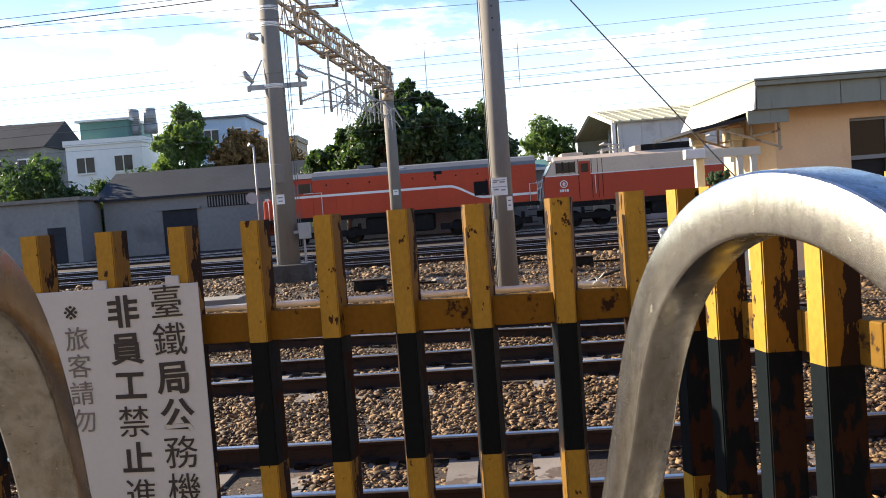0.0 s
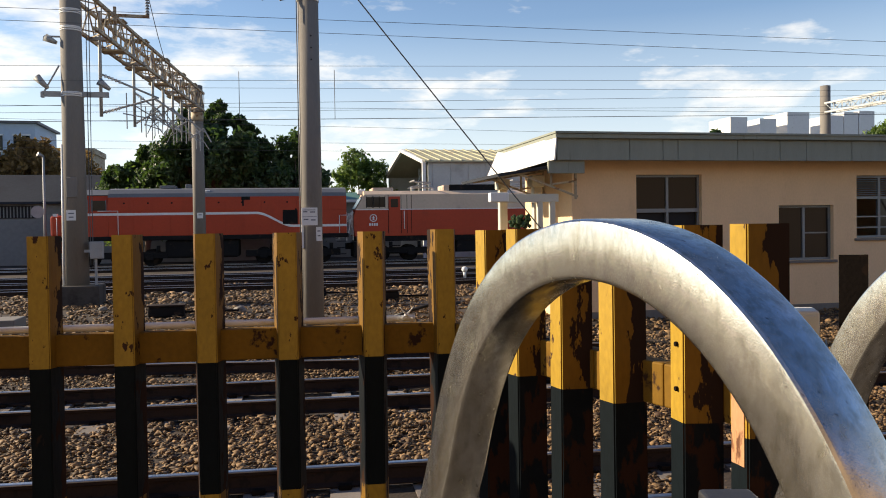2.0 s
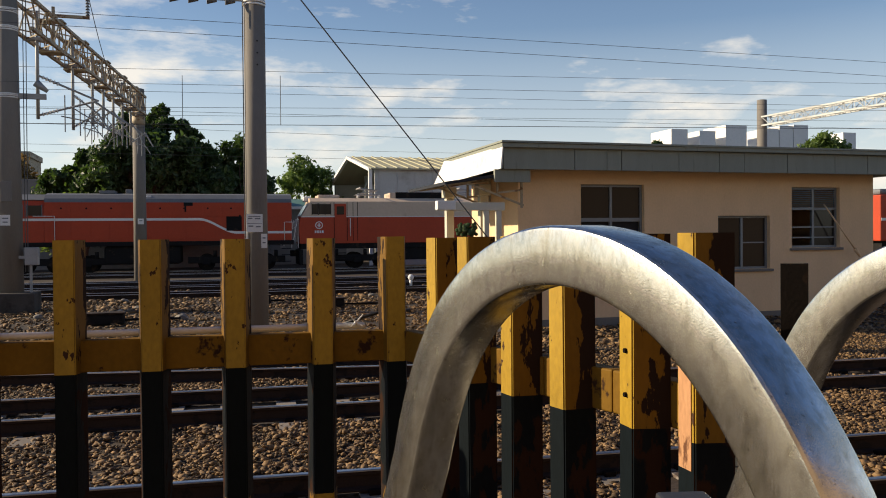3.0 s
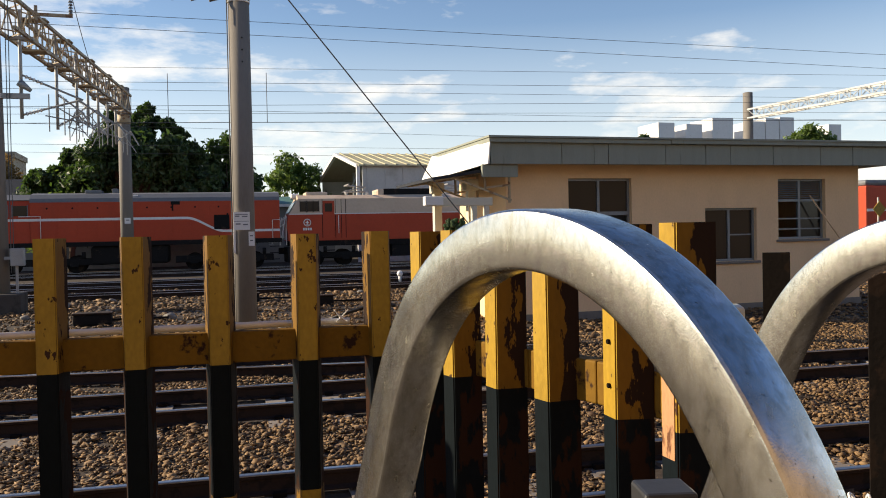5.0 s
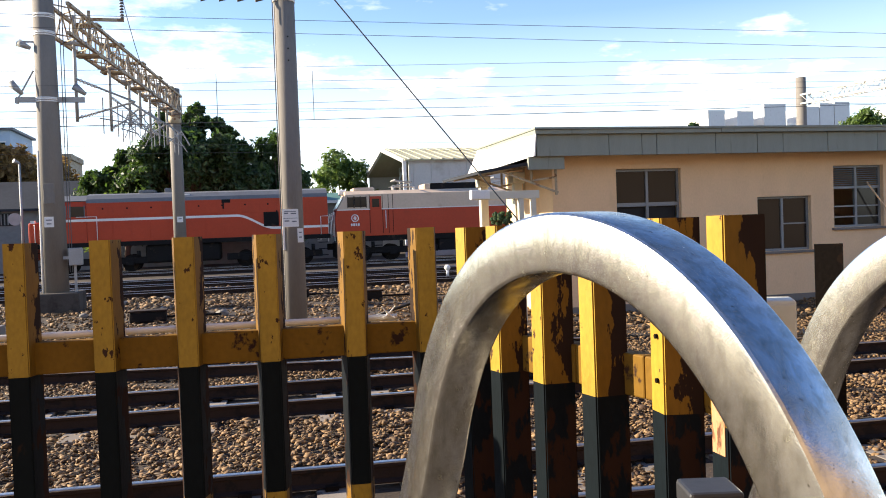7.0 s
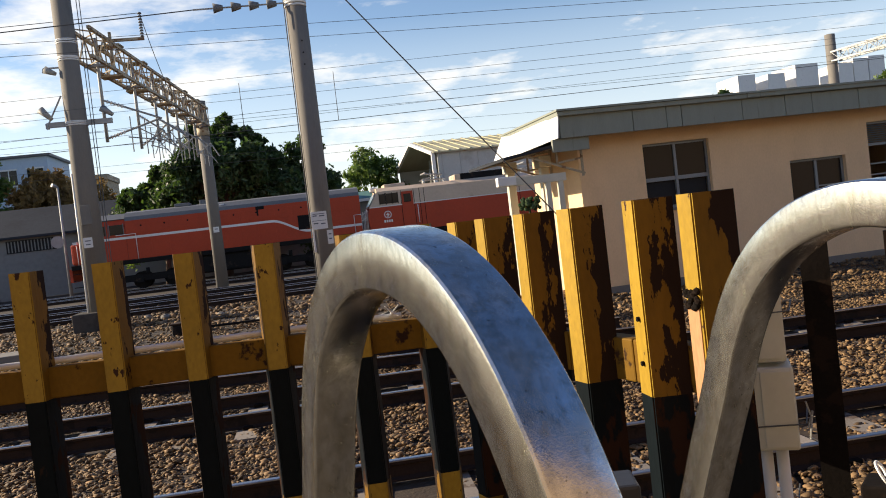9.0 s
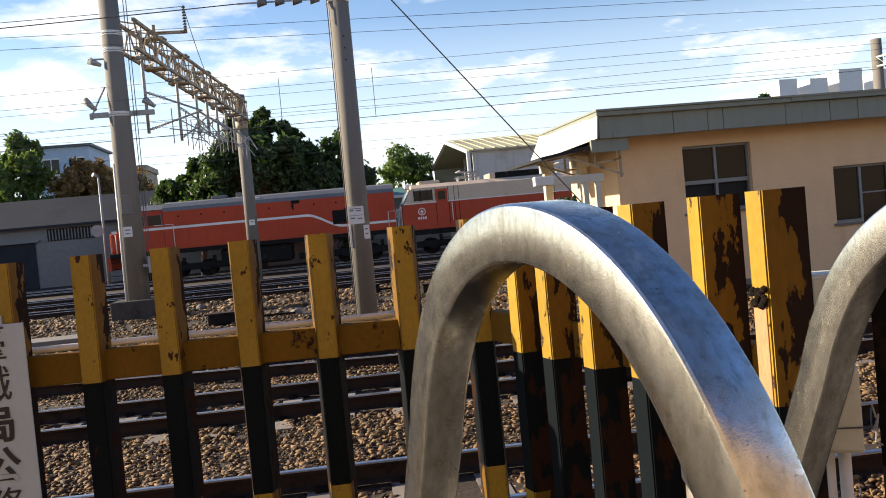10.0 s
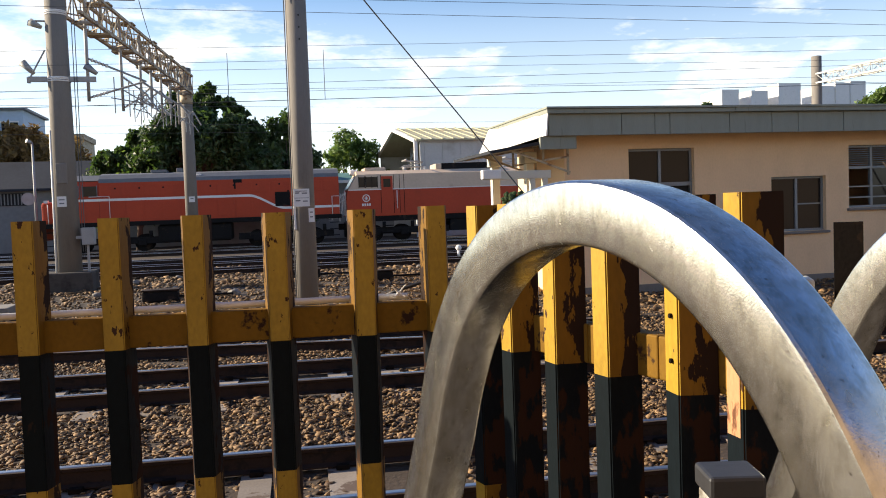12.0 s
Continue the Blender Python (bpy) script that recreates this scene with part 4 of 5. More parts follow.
def emblem(parent, x, z, y, r=0.2):
    bm = bmesh.new()
    n = 20
    o = [bm.verts.new((x + r * math.cos(6.2832 * i / n), y, z + r * math.sin(6.2832 * i / n))) for i in range(n)]
    q = [bm.verts.new((x + r * 0.78 * math.cos(6.2832 * i / n), y, z + r * 0.78 * math.sin(6.2832 * i / n))) for i in range(n)]
    for i in range(n):
        bm.faces.new((o[i], o[(i + 1) % n], q[(i + 1) % n], q[i]))
    box(bm, (x - r * 0.45, y - 0.004, z - 0.02), (x + r * 0.45, y, z + 0.03))
    box(bm, (x - 0.03, y - 0.005, z - r * 0.5), (x + 0.03, y - 0.001, z + r * 0.5))
    box(bm, (x - r * 0.35, y - 0.005, z - r * 0.55), (x + r * 0.35, y - 0.001, z - r * 0.4))
    part("emblem", bm, M_STRIPE, parent, "plain round white emblem")
    for i in range(4):
        part("number_mark", boxes(((x - 0.24 + 0.13 * i, y - 0.004, z - r - 0.22), (x - 0.15 + 0.13 * i, y, z - r - 0.08))), M_STRIPE, parent)


def build_diesel():
    L = thing("diesel_locomotive", "orange-red diesel locomotive with white stripe and grey roof", "locomotive", at=(0, LOCO_Y, 0))
    L.rotation_euler = (0, 0, math.atan(LOCO_TILT))
    sec = [(-1.33, 1.62), (1.33, 1.62), (1.33, 3.66), (-1.33, 3.66)]
    bm = bmesh.new()
    extrude_x(bm, sec, -7.4, 5.0)
    part("hood", bm, M_RED, L)
    bm = bmesh.new()
    extrude_x(bm, [(-1.33, 3.664), (1.33, 3.664), (1.27, 3.86), (0.95, 4.08), (0.3, 4.17), (-0.3, 4.17), (-0.95, 4.08), (-1.27, 3.86)], -7.4, 5.0)
    part("roof", bm, M_LOCOROOF, L)
    bm = bmesh.new()
    extrude_x(bm, [(-1.30, 1.62), (1.30, 1.62), (1.30, 3.35), (1.1, 3.75), (0.5, 4.02), (-0.5, 4.02), (-1.1, 3.75), (-1.30, 3.35)], -9.3, -7.42)
    cab = part("cab", bm, M_RED, L)
    bm = bmesh.new()
    extrude_x(bm, [(-1.12, 3.76), (-0.5, 4.035), (0.5, 4.035), (1.12, 3.76), (1.16, 3.80), (0.5, 4.10), (-0.5, 4.10), (-1.16, 3.80)], -9.4, -7.38)
    part("cab_roof", bm, M_LOCOROOF, cab)
    for x0 in (-9.1, -8.2):
        w = part("cab_window", boxes(((x0, -1.33, 2.98), (x0 + 0.68, -1.29, 3.5))), M_GLASS, cab)
        part("frame", boxes(((x0 - 0.04, -1.325, 2.93), (x0, -1.30, 3.55)), ((x0 + 0.68, -1.325, 2.93), (x0 + 0.72, -1.30, 3.55))), M_LOCOROOF, w)
    part("nose", boxes(((-10.3, -1.1, 1.62), (-9.32, 1.1, 2.75)), bevel=0.12), M_RED, L)
    part("stripe", boxes(((-10.1, -1.337, 2.70), (-9.9, -1.10, 2.84)), ((-9.3, -1.335, 2.71), (0.15, -1.33, 2.84))), M_STRIPE, L)
    bm = bmesh.new()
    n = 14
    up, lo = [], []
    for i in range(n + 1):
        t = i / n
        x = 0.15 + 1.95 * t
        z = 2.71 - 0.72 * (3 * t * t - 2 * t ** 3)
        up.append(bm.verts.new((x, -1.336, z + 0.13)))
        lo.append(bm.verts.new((x, -1.336, z)))
    for i in range(n):
        bm.faces.new((lo[i], lo[i + 1], up[i + 1], up[i]))
    part("stripe_curve", bm, M_STRIPE, L)
    part("stripe_low", boxes(((2.1, -1.336, 1.99), (5.0, -1.331, 2.12))), M_STRIPE, L)
    part("sill", boxes(((-10.3, -1.38, 1.38), (5.1, 1.38, 1.62)), bevel=0.02), M_UNDER, L)
    part("fuel_tank", boxes(((-4.6, -1.2, 0.42), (-0.8, 1.2, 1.38)), bevel=0.12), M_UNDER, L)
    bogie(L, -7.0, 3)
    bogie(L, 2.1, 3)
    part("grille", boxes(((-0.62, -1.342, 3.16), (-0.16, -1.331, 3.66)), bevel=0.005), M_UNDER, L)
    part("cab_door", boxes(((1.55, -1.342, 2.15), (2.35, -1.331, 3.0)), bevel=0.01), M_UNDER, L)
    for i in range(13):
        x = -7.0 + 0.93 * i
        part("door_panel", boxes(((x, -1.345, 2.92), (x + 0.84, -1.331, 3.48)), bevel=0.006), M_RED, L)
        if i < 8:
            part("door_panel", boxes(((x, -1.345, 1.75), (x + 0.84, -1.331, 2.62)), bevel=0.006), M_RED, L)
    for i in range(9):
        bm = bmesh.new()
        rod(bm, (-6.6 + 1.2 * i, -1.35, 3.35), (-6.6 + 1.2 * i, -1.36, 3.35), 0.05, seg=8)
        part("latch", bm, M_UNDER, L)
    part("exhaust", boxes(((-4.9, -0.5, 4.15), (-4.1, 0.5, 4.32)), ((-3.6, -0.3, 4.15), (-3.3, 0.3, 4.4)), bevel=0.03), M_LOCOROOF, L)
    part("roof_light", boxes(((-2.5, -1.12, 3.83), (-2.25, -0.9, 4.02)), bevel=0.02), M_STRIPE, L)
    handrail(L, [(-6.9, -1.42, 1.62), (-6.9, -1.42, 2.95), (-7.9, -1.42, 2.95)])
    handrail(L, [(-9.95, -1.2, 1.62), (-9.95, -1.2, 2.62), (-10.3, -0.6, 2.62)])
    handrail(L, [(4.6, -1.42, 1.62), (4.6, -1.42, 2.6), (5.0, -1.42, 2.6)])
    emblem(L, -8.9, 2.38, -1.345)
    for x in (-10.0, 4.7):
        for z in (0.45, 0.8, 1.15):
            part("step", boxes(((x - 0.25, -1.4, z), (x + 0.25, -1.15, z + 0.04))), M_UNDER, L)
    part("buffer_beam", boxes(((-10.45, -1.25, 0.75), (-10.3, 1.25, 1.45))), M_RED, L)
    return L


def pantograph(parent, x, z):
    bm = rods([((x - 0.7, y, z), (x + 0.7, y, z)) for y in (-0.45, 0.45)] + [((x - 0.6, y, z + 0.05), (x + 0.55, y * 0.4, z + 0.24)) for y in (-0.5, 0.5)] + [((x + 0.55, y, z + 0.26), (x - 0.5, y * 1.3, z + 0.36)) for y in (-0.3, 0.3)], 0.03)
    rod(bm, (x - 0.5, -0.85, z + 0.38), (x - 0.5, 0.85, z + 0.38), 0.04, seg=6)
    part("pantograph", bm, M_GALV, parent, "folded grey pantograph")
    for dx in (-0.6, 0.6):
        bm = bmesh.new()
        for i in range(4):
            rod(bm, (x + dx, -0.45, z - 0.22 + 0.055 * i), (x + dx, -0.45, z - 0.19 + 0.055 * i), 0.1, 0.06, 8)
        part("roof_insulator", bm, M_WHITE, parent)


def build_electric():
    L = thing("electric_locomotive", "orange-red and cream electric locomotive with folded pantographs", "locomotive", at=(0, LOCO_Y, 0))
    L.rotation_euler = (0, 0, math.atan(LOCO_TILT))
    X1 = 22.0

    def side(bm, xz, w):
        prism(bm, None, [(x, -w, z) for x, z in xz], [(x, w, z) for x, z in xz])

    bm = bmesh.new()
    side(bm, [(5.45, 1.42), (X1, 1.42), (X1, 2.88), (5.5, 2.88), (5.38, 2.4)], 1.36)
    part("lower_body", bm, M_RED, L)
    bm = bmesh.new()
    side(bm, [(5.5, 2.885), (X1, 2.885), (X1, 3.72), (6.0, 3.72)], 1.36)
    part("upper_body", bm, M_CREAM, L)
    bm = bmesh.new()
    prism(bm, None, [(6.0, -1.36, 3.722), (6.0, -0.95, 3.93), (6.0, 0.95, 3.93), (6.0, 1.36, 3.722)], [(X1, -1.36, 3.722), (X1, -0.95, 3.93), (X1, 0.95, 3.93), (X1, 1.36, 3.722)])
    part("roof", bm, M_CREAM, L)
    part("white_line", boxes(((5.5, -1.367, 2.86), (X1, -1.361, 2.91)), bevel=0.0), M_STRIPE, L)
    bm = bmesh.new()
    prism(bm, None, [(5.515, -1.15, 2.95), (5.515, 1.15, 2.95), (5.87, 1.1, 3.55), (5.87, -1.1, 3.55)], [(5.50, -1.15, 2.96), (5.50, 1.15, 2.96), (5.855, 1.1, 3.56), (5.855, -1.1, 3.56)])
    part("windscreen", bm, M_GLASS, L)
    for x0, x1 in ((6.12, 6.42), (6.5, 6.8), (6.84, 7.12)):
        w = part("cab_window", boxes(((x0, -1.372, 3.02), (x1, -1.362, 3.58))), M_GLASS, L)
        part("frame", boxes(((x0 - 0.035, -1.376, 2.98), (x0, -1.362, 3.62)), ((x1, -1.376, 2.98), (x1 + 0.035, -1.362, 3.62))), M_UNDER, w)
    d = part("cab_door", boxes(((7.34, -1.372, 1.62), (7.98, -1.362, 3.6)), bevel=0.004), M_RED, L)
    part("door_window", boxes(((7.46, -1.378, 3.0), (7.86, -1.373, 3.46)), bevel=0.02), M_GLASS, d)
    for x in (7.3, 8.02, 8.35, 8.6, 13.8, 14.1):
        part("panel_joint", boxes(((x, -1.366, 1.55), (x + 0.03, -1.362, 3.7))), M_UNDER, L)
    handrail(L, [(8.2, -1.42, 1.8), (8.2, -1.42, 2.8)])
    for y in (-1.25, -0.55):
        handrail(L, [(4.45, y, 1.35), (4.45, y, 1.95), (5.28, y, 2.75), (5.28, y, 1.5)], "white stair handrail")
        for k in range(4):
            x = 4.6 + 0.19 * k
            part("baluster", rods([((x, y, 1.3 + 0.1 * k), (x, y, 2.05 + 0.19 * k))], 0.016), M_STRIPE, L, "white baluster")
    for k in range(4):
        part("stair_tread", boxes(((4.42 + 0.22 * k, -1.25, 1.22 + 0.11 * k), (4.66 + 0.22 * k, -0.55, 1.26 + 0.11 * k))), M_GALV, L)
    emblem(L, 6.48, 2.42, -1.368, 0.21)
    part("headlight", boxes(((5.75, -0.25, 3.75), (6.15, 0.25, 4.05)), bevel=0.06), M_WHITE, L, "white headlight box")
    part("air_conditioner", boxes(((6.5, -0.8, 3.9), (7.7, 0.8, 4.12)), bevel=0.05), M_CREAM, L)
    pantograph(L, 9.4, 4.15)
    pantograph(L, 15.2, 4.15)
    part("resistor_box", boxes(((10.9, -0.9, 3.92), (13.6, 0.9, 4.28)), bevel=0.04), M_UNDER, L, "dark roof resistor housing")
    part("roof_hatch", boxes(((10.55, -0.9, 3.92), (10.88, 0.9, 4.25)), bevel=0.03), M_CREAM, L)
    part("roof_hatch", boxes(((13.62, -0.9, 3.92), (13.9, 0.9, 4.22)), bevel=0.03), M_CREAM, L)
    part("sill", boxes(((5.5, -1.3, 1.12), (X1, 1.3, 1.42)), bevel=0.02), M_UNDER, L)
    part("equipment_case", boxes(((11.2, -1.25, 0.45), (16.0, 1.25, 1.12)), bevel=0.05), M_UNDER, L)
    bogie(L, 8.6, 3)
    bogie(L, 18.8, 3)
    for z in (0.5, 0.85):
        part("step", boxes(((7.35, -1.42, z), (7.95, -1.15, z + 0.05))), M_UNDER, L)
    part("coupler", boxes(((5.0, -0.15, 0.7), (5.5, 0.15, 1.05)), bevel=0.04), M_UNDER, L)
    part("pilot", boxes(((5.4, -1.25, 0.25), (5.6, 1.25, 1.1)), bevel=0.03), M_UNDER, L)
    # white end ladder
    rails = part("end_railing", rods([((4.2 + 0.22 * i, -1.2, 1.55), (4.45 + 0.22 * i, -1.2, 2.35 + 0.12 * i)) for i in range(5)] + [((4.15, -1.2, 1.95), (5.4, -1.2, 2.75)), ((4.05, -1.2, 1.6), (5.3, -1.2, 2.4)), ((5.0, -1.2, 1.2), (5.0, -1.2, 2.75)), ((5.35, -1.2, 1.2), (5.35, -1.2, 2.8))], 0.025), M_STRIPE, L, "white sloping end handrails")
    return L


build_diesel()
build_electric()
car = thing("red_carriage", "orange-red railcar with a white stripe beyond the hut", "railcar", at=(32.4, 34.58, 0))
car.rotation_euler = (0, 0, math.atan(-0.05))
part("body", boxes(((0, -1.35, 1.3), (16, 1.35, 3.6)), bevel=0.06), M_RED, car)
part("stripe", boxes(((0.05, -1.36, 2.32), (16, -1.352, 2.45))), M_STRIPE, car)
part("roof", boxes(((0.1, -1.2, 3.6), (15.9, 1.2, 3.9)), bevel=0.12), M_LOCOROOF, car)
part("underframe", boxes(((0.3, -1.1, 0.5), (15.7, 1.1, 1.3))), M_UNDER, car)
bogie(car, 2.5, 2)
bogie(car, 13.0, 2)


# ---- buildings behind the yard ----
def gable_shed():
    s = thing("open_shed", "pale sheet metal shed with an open gable and beige roof", "shed")
    x0, x1, y0, y1, ze, zr = 11.5, 42.0, 55.0, 72.0, 6.3, 7.85
    part("side_wall", boxes(((x0, y0, GZ), (x1, y0 + 0.15, ze))), M_CORR, s)
    part("side_wall", boxes(((x0, y1 - 0.15, GZ), (x1, y1, ze))), M_CORR, s)
    part("end_wall", boxes(((x1 - 0.15, y0 + 0.15, GZ), (x1, y1 - 0.15, ze))), M_CORR, s)
    for i in range(24):
        part("wall_rib", boxes(((x0 + 0.3 + 1.25 * i, y0 - 0.05, GZ), (x0 + 0.36 + 1.25 * i, y0, ze))), M_CORR, s)
    ym = (y0 + y1) / 2
    for ya, yb in ((y0 - 0.3, ym), (ym, y1 + 0.3)):
        za, zb = (ze - 0.03, zr) if ya < ym - 1 else (zr, ze - 0.03)
        bm = bmesh.new()
        extrude_x(bm, [(ya, za), (yb, zb), (yb, zb + 0.1), (ya, za + 0.1)], x0 - 0.3, x1)
        slope = part("roof_slope", bm, M_CREAMROOF, s)
        if ya < ym - 1:
            for i in range(40):
                x = x0 + 0.75 * i
                bm = bmesh.new()
                extrude_x(bm, [(ya, za + 0.1), (yb, zb + 0.1), (yb, zb + 0.16), (ya, za + 0.16)], x, x + 0.12)
                part("roof_rib", bm, M_CREAMROOF, slope)
    # dark sheet added across the shed so the gable opening looks unlit
    part("interior_shade_sheet", boxes(((x0 + 4, y0 + 0.2, GZ), (x0 + 4.2, y1 - 0.2, ze))), M_SLATE, s, "dark sheet standing in for the shade inside the shed")
    part("gable_frame", rods([((x0 - 0.3, y0, ze), (x0 - 0.3, ym, zr)), ((x0 - 0.3, ym, zr), (x0 - 0.3, y1, ze)), ((x0 - 0.3, y0, GZ), (x0 - 0.3, y0, ze)), ((x0 - 0.3, y1, GZ), (x0 - 0.3, y1, ze))], 0.16, 4), M_WHITE, s, "white edge trim of the open gable")
    part("brace", rods([((x0 + 2, y0 + 1, ze - 1.5), (x0 + 2, ym, zr - 0.4)), ((x0 + 2, y1 - 1, ze - 1.5), (x0 + 2, ym, zr - 0.4)), ((x0 + 2, y0 + 5, GZ), (x0 + 2, y0 + 5, 6.8)), ((x0 + 2, y1 - 4, GZ), (x0 + 2, y1 - 4, 6.8))], 0.14, 4), M_CORR, s)


def warehouse():
    w = thing("grey_warehouse", "long low grey warehouse with a dark slate roof", "warehouse")
    x0, x1, y0, y1 = -24.0, 3.0, 58.0, 66.0
    part("front_wall", boxes(((x0, y0, GZ), (x1, y0 + 0.25, 3.95))), M_GREYWALL, w)
    part("end_wall", boxes(((x0, y0 + 0.25, GZ), (x0 + 0.25, y1, 3.95))), M_GREYWALL, w)
    part("end_wall", boxes(((x1 - 0.25, y0 + 0.25, GZ), (x1, y1, 3.95))), M_GREYWALL, w)
    part("back_wall", boxes(((x0 + 0.25, y1 - 0.25, GZ), (x1 - 0.25, y1, 3.95))), M_GREYWALL, w)
    bm = bmesh.new()
    extrude_x(bm, [(y0 - 0.5, 3.75), (y0 - 0.5, 3.9), (62.0, 5.9), (66.5, 3.9), (66.5, 3.75), (62.0, 5.7)], x0 - 0.5, x1 + 0.5)
    part("roof", bm, M_SLATE, w)
    win = part("window", boxes(((-16.7, y0 - 0.06, 2.85), (-13.7, y0, 3.65))), M_DARK, w)
    for i in range(15):
        part("bar", boxes(((-16.6 + 0.2 * i, y0 - 0.09, 2.9), (-16.53 + 0.2 * i, y0 - 0.061, 3.6))), M_GREYWALL, win)
    d = part("door", boxes(((-19.9, y0 - 0.08, GZ), (-17.5, y0 - 0.0, 2.85)), bevel=0.02), M_SLATE, w, "dark roller door")
    part("lintel", boxes(((-20.2, y0 - 0.3, 2.86), (-17.2, y0 - 0.0, 3.0))), M_GREYWALL, d)


def flat_building(name, label, x0, x1, y, z, depth, wall, storeys, cols, parapet=True):
    b = thing(name, label, "building")
    part("wall", boxes(((x0, y, GZ), (x1, y + depth, z))), wall, b)
    if parapet:
        part("parapet", boxes(((x0 - 0.15, y - 0.15, z + 0.002), (x1 + 0.15, y + 0.2, z + 0.5)), ((x0 - 0.15, y + 0.2, z + 0.002), (x0 + 0.2, y + depth, z + 0.5)), ((x1 - 0.2, y + 0.2, z + 0.002), (x1 + 0.15, y + depth, z + 0.5))), wall, b)
    for s in range(storeys):
        zc = z - 1.7 - 3.1 * s
        for c in range(cols):
            xc = x0 + (x1 - x0) * (c + 0.5) / cols
            ww = min(1.5, (x1 - x0) / cols * 0.6)
            w = part("window", boxes(((xc - ww / 2, y - 0.05, zc - 0.65), (xc + ww / 2, y - 0.001, zc + 0.65))), M_GLASS, b)
            part("frame", boxes(((xc - ww / 2 - 0.08, y - 0.09, zc + 0.65), (xc + ww / 2 + 0.08, y - 0.001, zc + 0.78)), ((xc - ww / 2 - 0.08, y - 0.16, zc - 0.78), (xc + ww / 2 + 0.08, y - 0.001, zc - 0.65)), ((xc - 0.04, y - 0.07, zc - 0.65), (xc + 0.04, y - 0.051, zc + 0.65))), M_WHITE, w)
    return b


gable_shed()
warehouse()
g = thing("green_roof_shed", "low shed with a green sheet roof behind the locomotives", "shed")
part("wall", boxes(((2.6, 60.5, GZ), (10.5, 64, 4.0))), M_GREYWALL, g)
bm = bmesh.new()
extrude_x(bm, [(60.0, 4.0), (62.5, 4.6), (64.4, 4.0), (64.4, 3.9), (60.0, 3.9)], 2.4, 10.8)
part("roof", bm, M_GREENROOF, g)
bm = boxes(((2.4, 59.94, 3.78), (10.8, 60.0, 3.98)))
part("eave_trim", bm, M_WHITE, g)

h = flat_building("white_apartment", "white rendered apartment house with a green glazed penthouse", -32.6, -26.0, 72.0, 9.2, 9.0, M_WHITE, 2, 2)
part("penthouse", boxes(((-31.6, 73.0, 9.2), (-27.4, 79.0, 11.3))), M_GREENROOF, h, "green sheet rooftop room")
part("penthouse_roof", boxes(((-31.9, 72.7, 11.3), (-27.2, 79.3, 11.5))), M_WHITE, h)
for x in (-27.4, -25.9):
    bm = bmesh.new()
    rod(bm, (x, 74.5, 9.2), (x, 74.5, 10.2), 0.1, seg=6)
    rod(bm, (x, 74.5, 11.0), (x, 74.5, 12.3), 0.55, 0.5, 14)
    rod(bm, (x, 74.5, 10.1), (x, 74.5, 11.0), 0.62, 0.62, 8)
    part("water_tank", bm, M_GALV, h, "steel rooftop water tank")
b = flat_building("pale_blue_building", "pale blue flat-roofed building behind the trees", -22.6, -18.3, 78.0, 11.4, 8.0, M_BLUEWALL, 2, 2, False)
part("roof", boxes(((-22.9, 77.7, 11.402), (-18.0, 86.3, 11.6))), M_LOCOROOF, b)
flat_building("brown_rooftop_house", "small brown house behind the trees", -17.6, -14.0, 80.0, 9.0, 6.0, M_TRUSS, 1, 2)
fl = flat_building("grey_house", "grey house with a pitched roof in the haze", -46.0, -36.4, 76.0, 9.8, 9.0, M_GREYWALL, 2, 3, False)
bm = bmesh.new()
extrude_x(bm, [(75.6, 9.8), (80.5, 12.6), (85.4, 9.8)], -46.4, -36.2)
part("roof", bm, M_SLATE, fl)
sh = thing("track_shack", "small concrete trackside shack with a flat roof", "shed")
part("wall", boxes(((-30.5, 55.0, GZ), (-24.4, 58.5, 3.9))), M_GREYWALL, sh)
part("roof", boxes(((-30.9, 54.6, 3.9), (-24.1, 58.8, 4.15))), M_CONCRETE, sh)
part("door", boxes(((-26.6, 54.95, GZ), (-25.4, 55.0, 2.2))), M_SLATE, sh)
for x0, x1, z in ((93.3, 97.1, 24.5), (99.9, 103.7, 24.3), (106.2, 111.3, 25.7), (116.0, 119.3, 25.2), (119.5, 122.9, 25.9), (123.1, 126.8, 26.2), (136.0, 139.4, 24.9), (-9.0, -3.0, 15.5), (27.0, 33.0, 14.0)):
    flat_building("distant_tower", "pale distant apartment block above the roofs", x0, x1, 150.0, z - 1.2, 8.0, M_WHITE, 0, 1, False)
lp = thing("yard_lamp", "thin pale lamp post in front of the warehouse", "lamp post", at=(-11.8, 52.0, 0))
bm = bmesh.new()
rod(bm, (0, 0, GZ), (0, 0, 6.3), 0.10, 0.06, 8)
part("pole", bm, M_GALV, lp)
bm = bmesh.new()
rod(bm, (0, 0, 6.3), (-0.25, -0.2, 6.42), 0.06, 0.12, 8)
part("lamp_head", bm, M_GALV, lp)
bm = bmesh.new()
rod(bm, (-0.35, -0.12, 3.1), (-0.35, -0.16, 3.1), 0.36, seg=20)
part("round_sign", bm, M_GALV, lp, "grey round signal disc")
rs = thing("yellow_diamond_sign", "yellow diamond sign on a thin post", "sign", at=(19.9, 20.0, 0))
part("post", rods([((0, 0, GZ), (0, 0, 2.5))], 0.03), M_GALV, rs)
bm = boxes(((-0.17, -0.02, -0.17), (0.17, 0.0, 0.17)))
bmesh.ops.transform(bm, matrix=pose(0, -0.035, 2.15, 0, 45, 0), verts=bm.verts)
part("board", bm, M_YELLOW, rs)
dw = thing("dwarf_signal", "small white dwarf signal beside the yard track", "signal", at=(7.9, 31.2, GZ))
part("stand", rods([((0, 0, 0), (0, 0, 0.25))], 0.06, 8), M_WHITE, dw)
bm = bmesh.new()
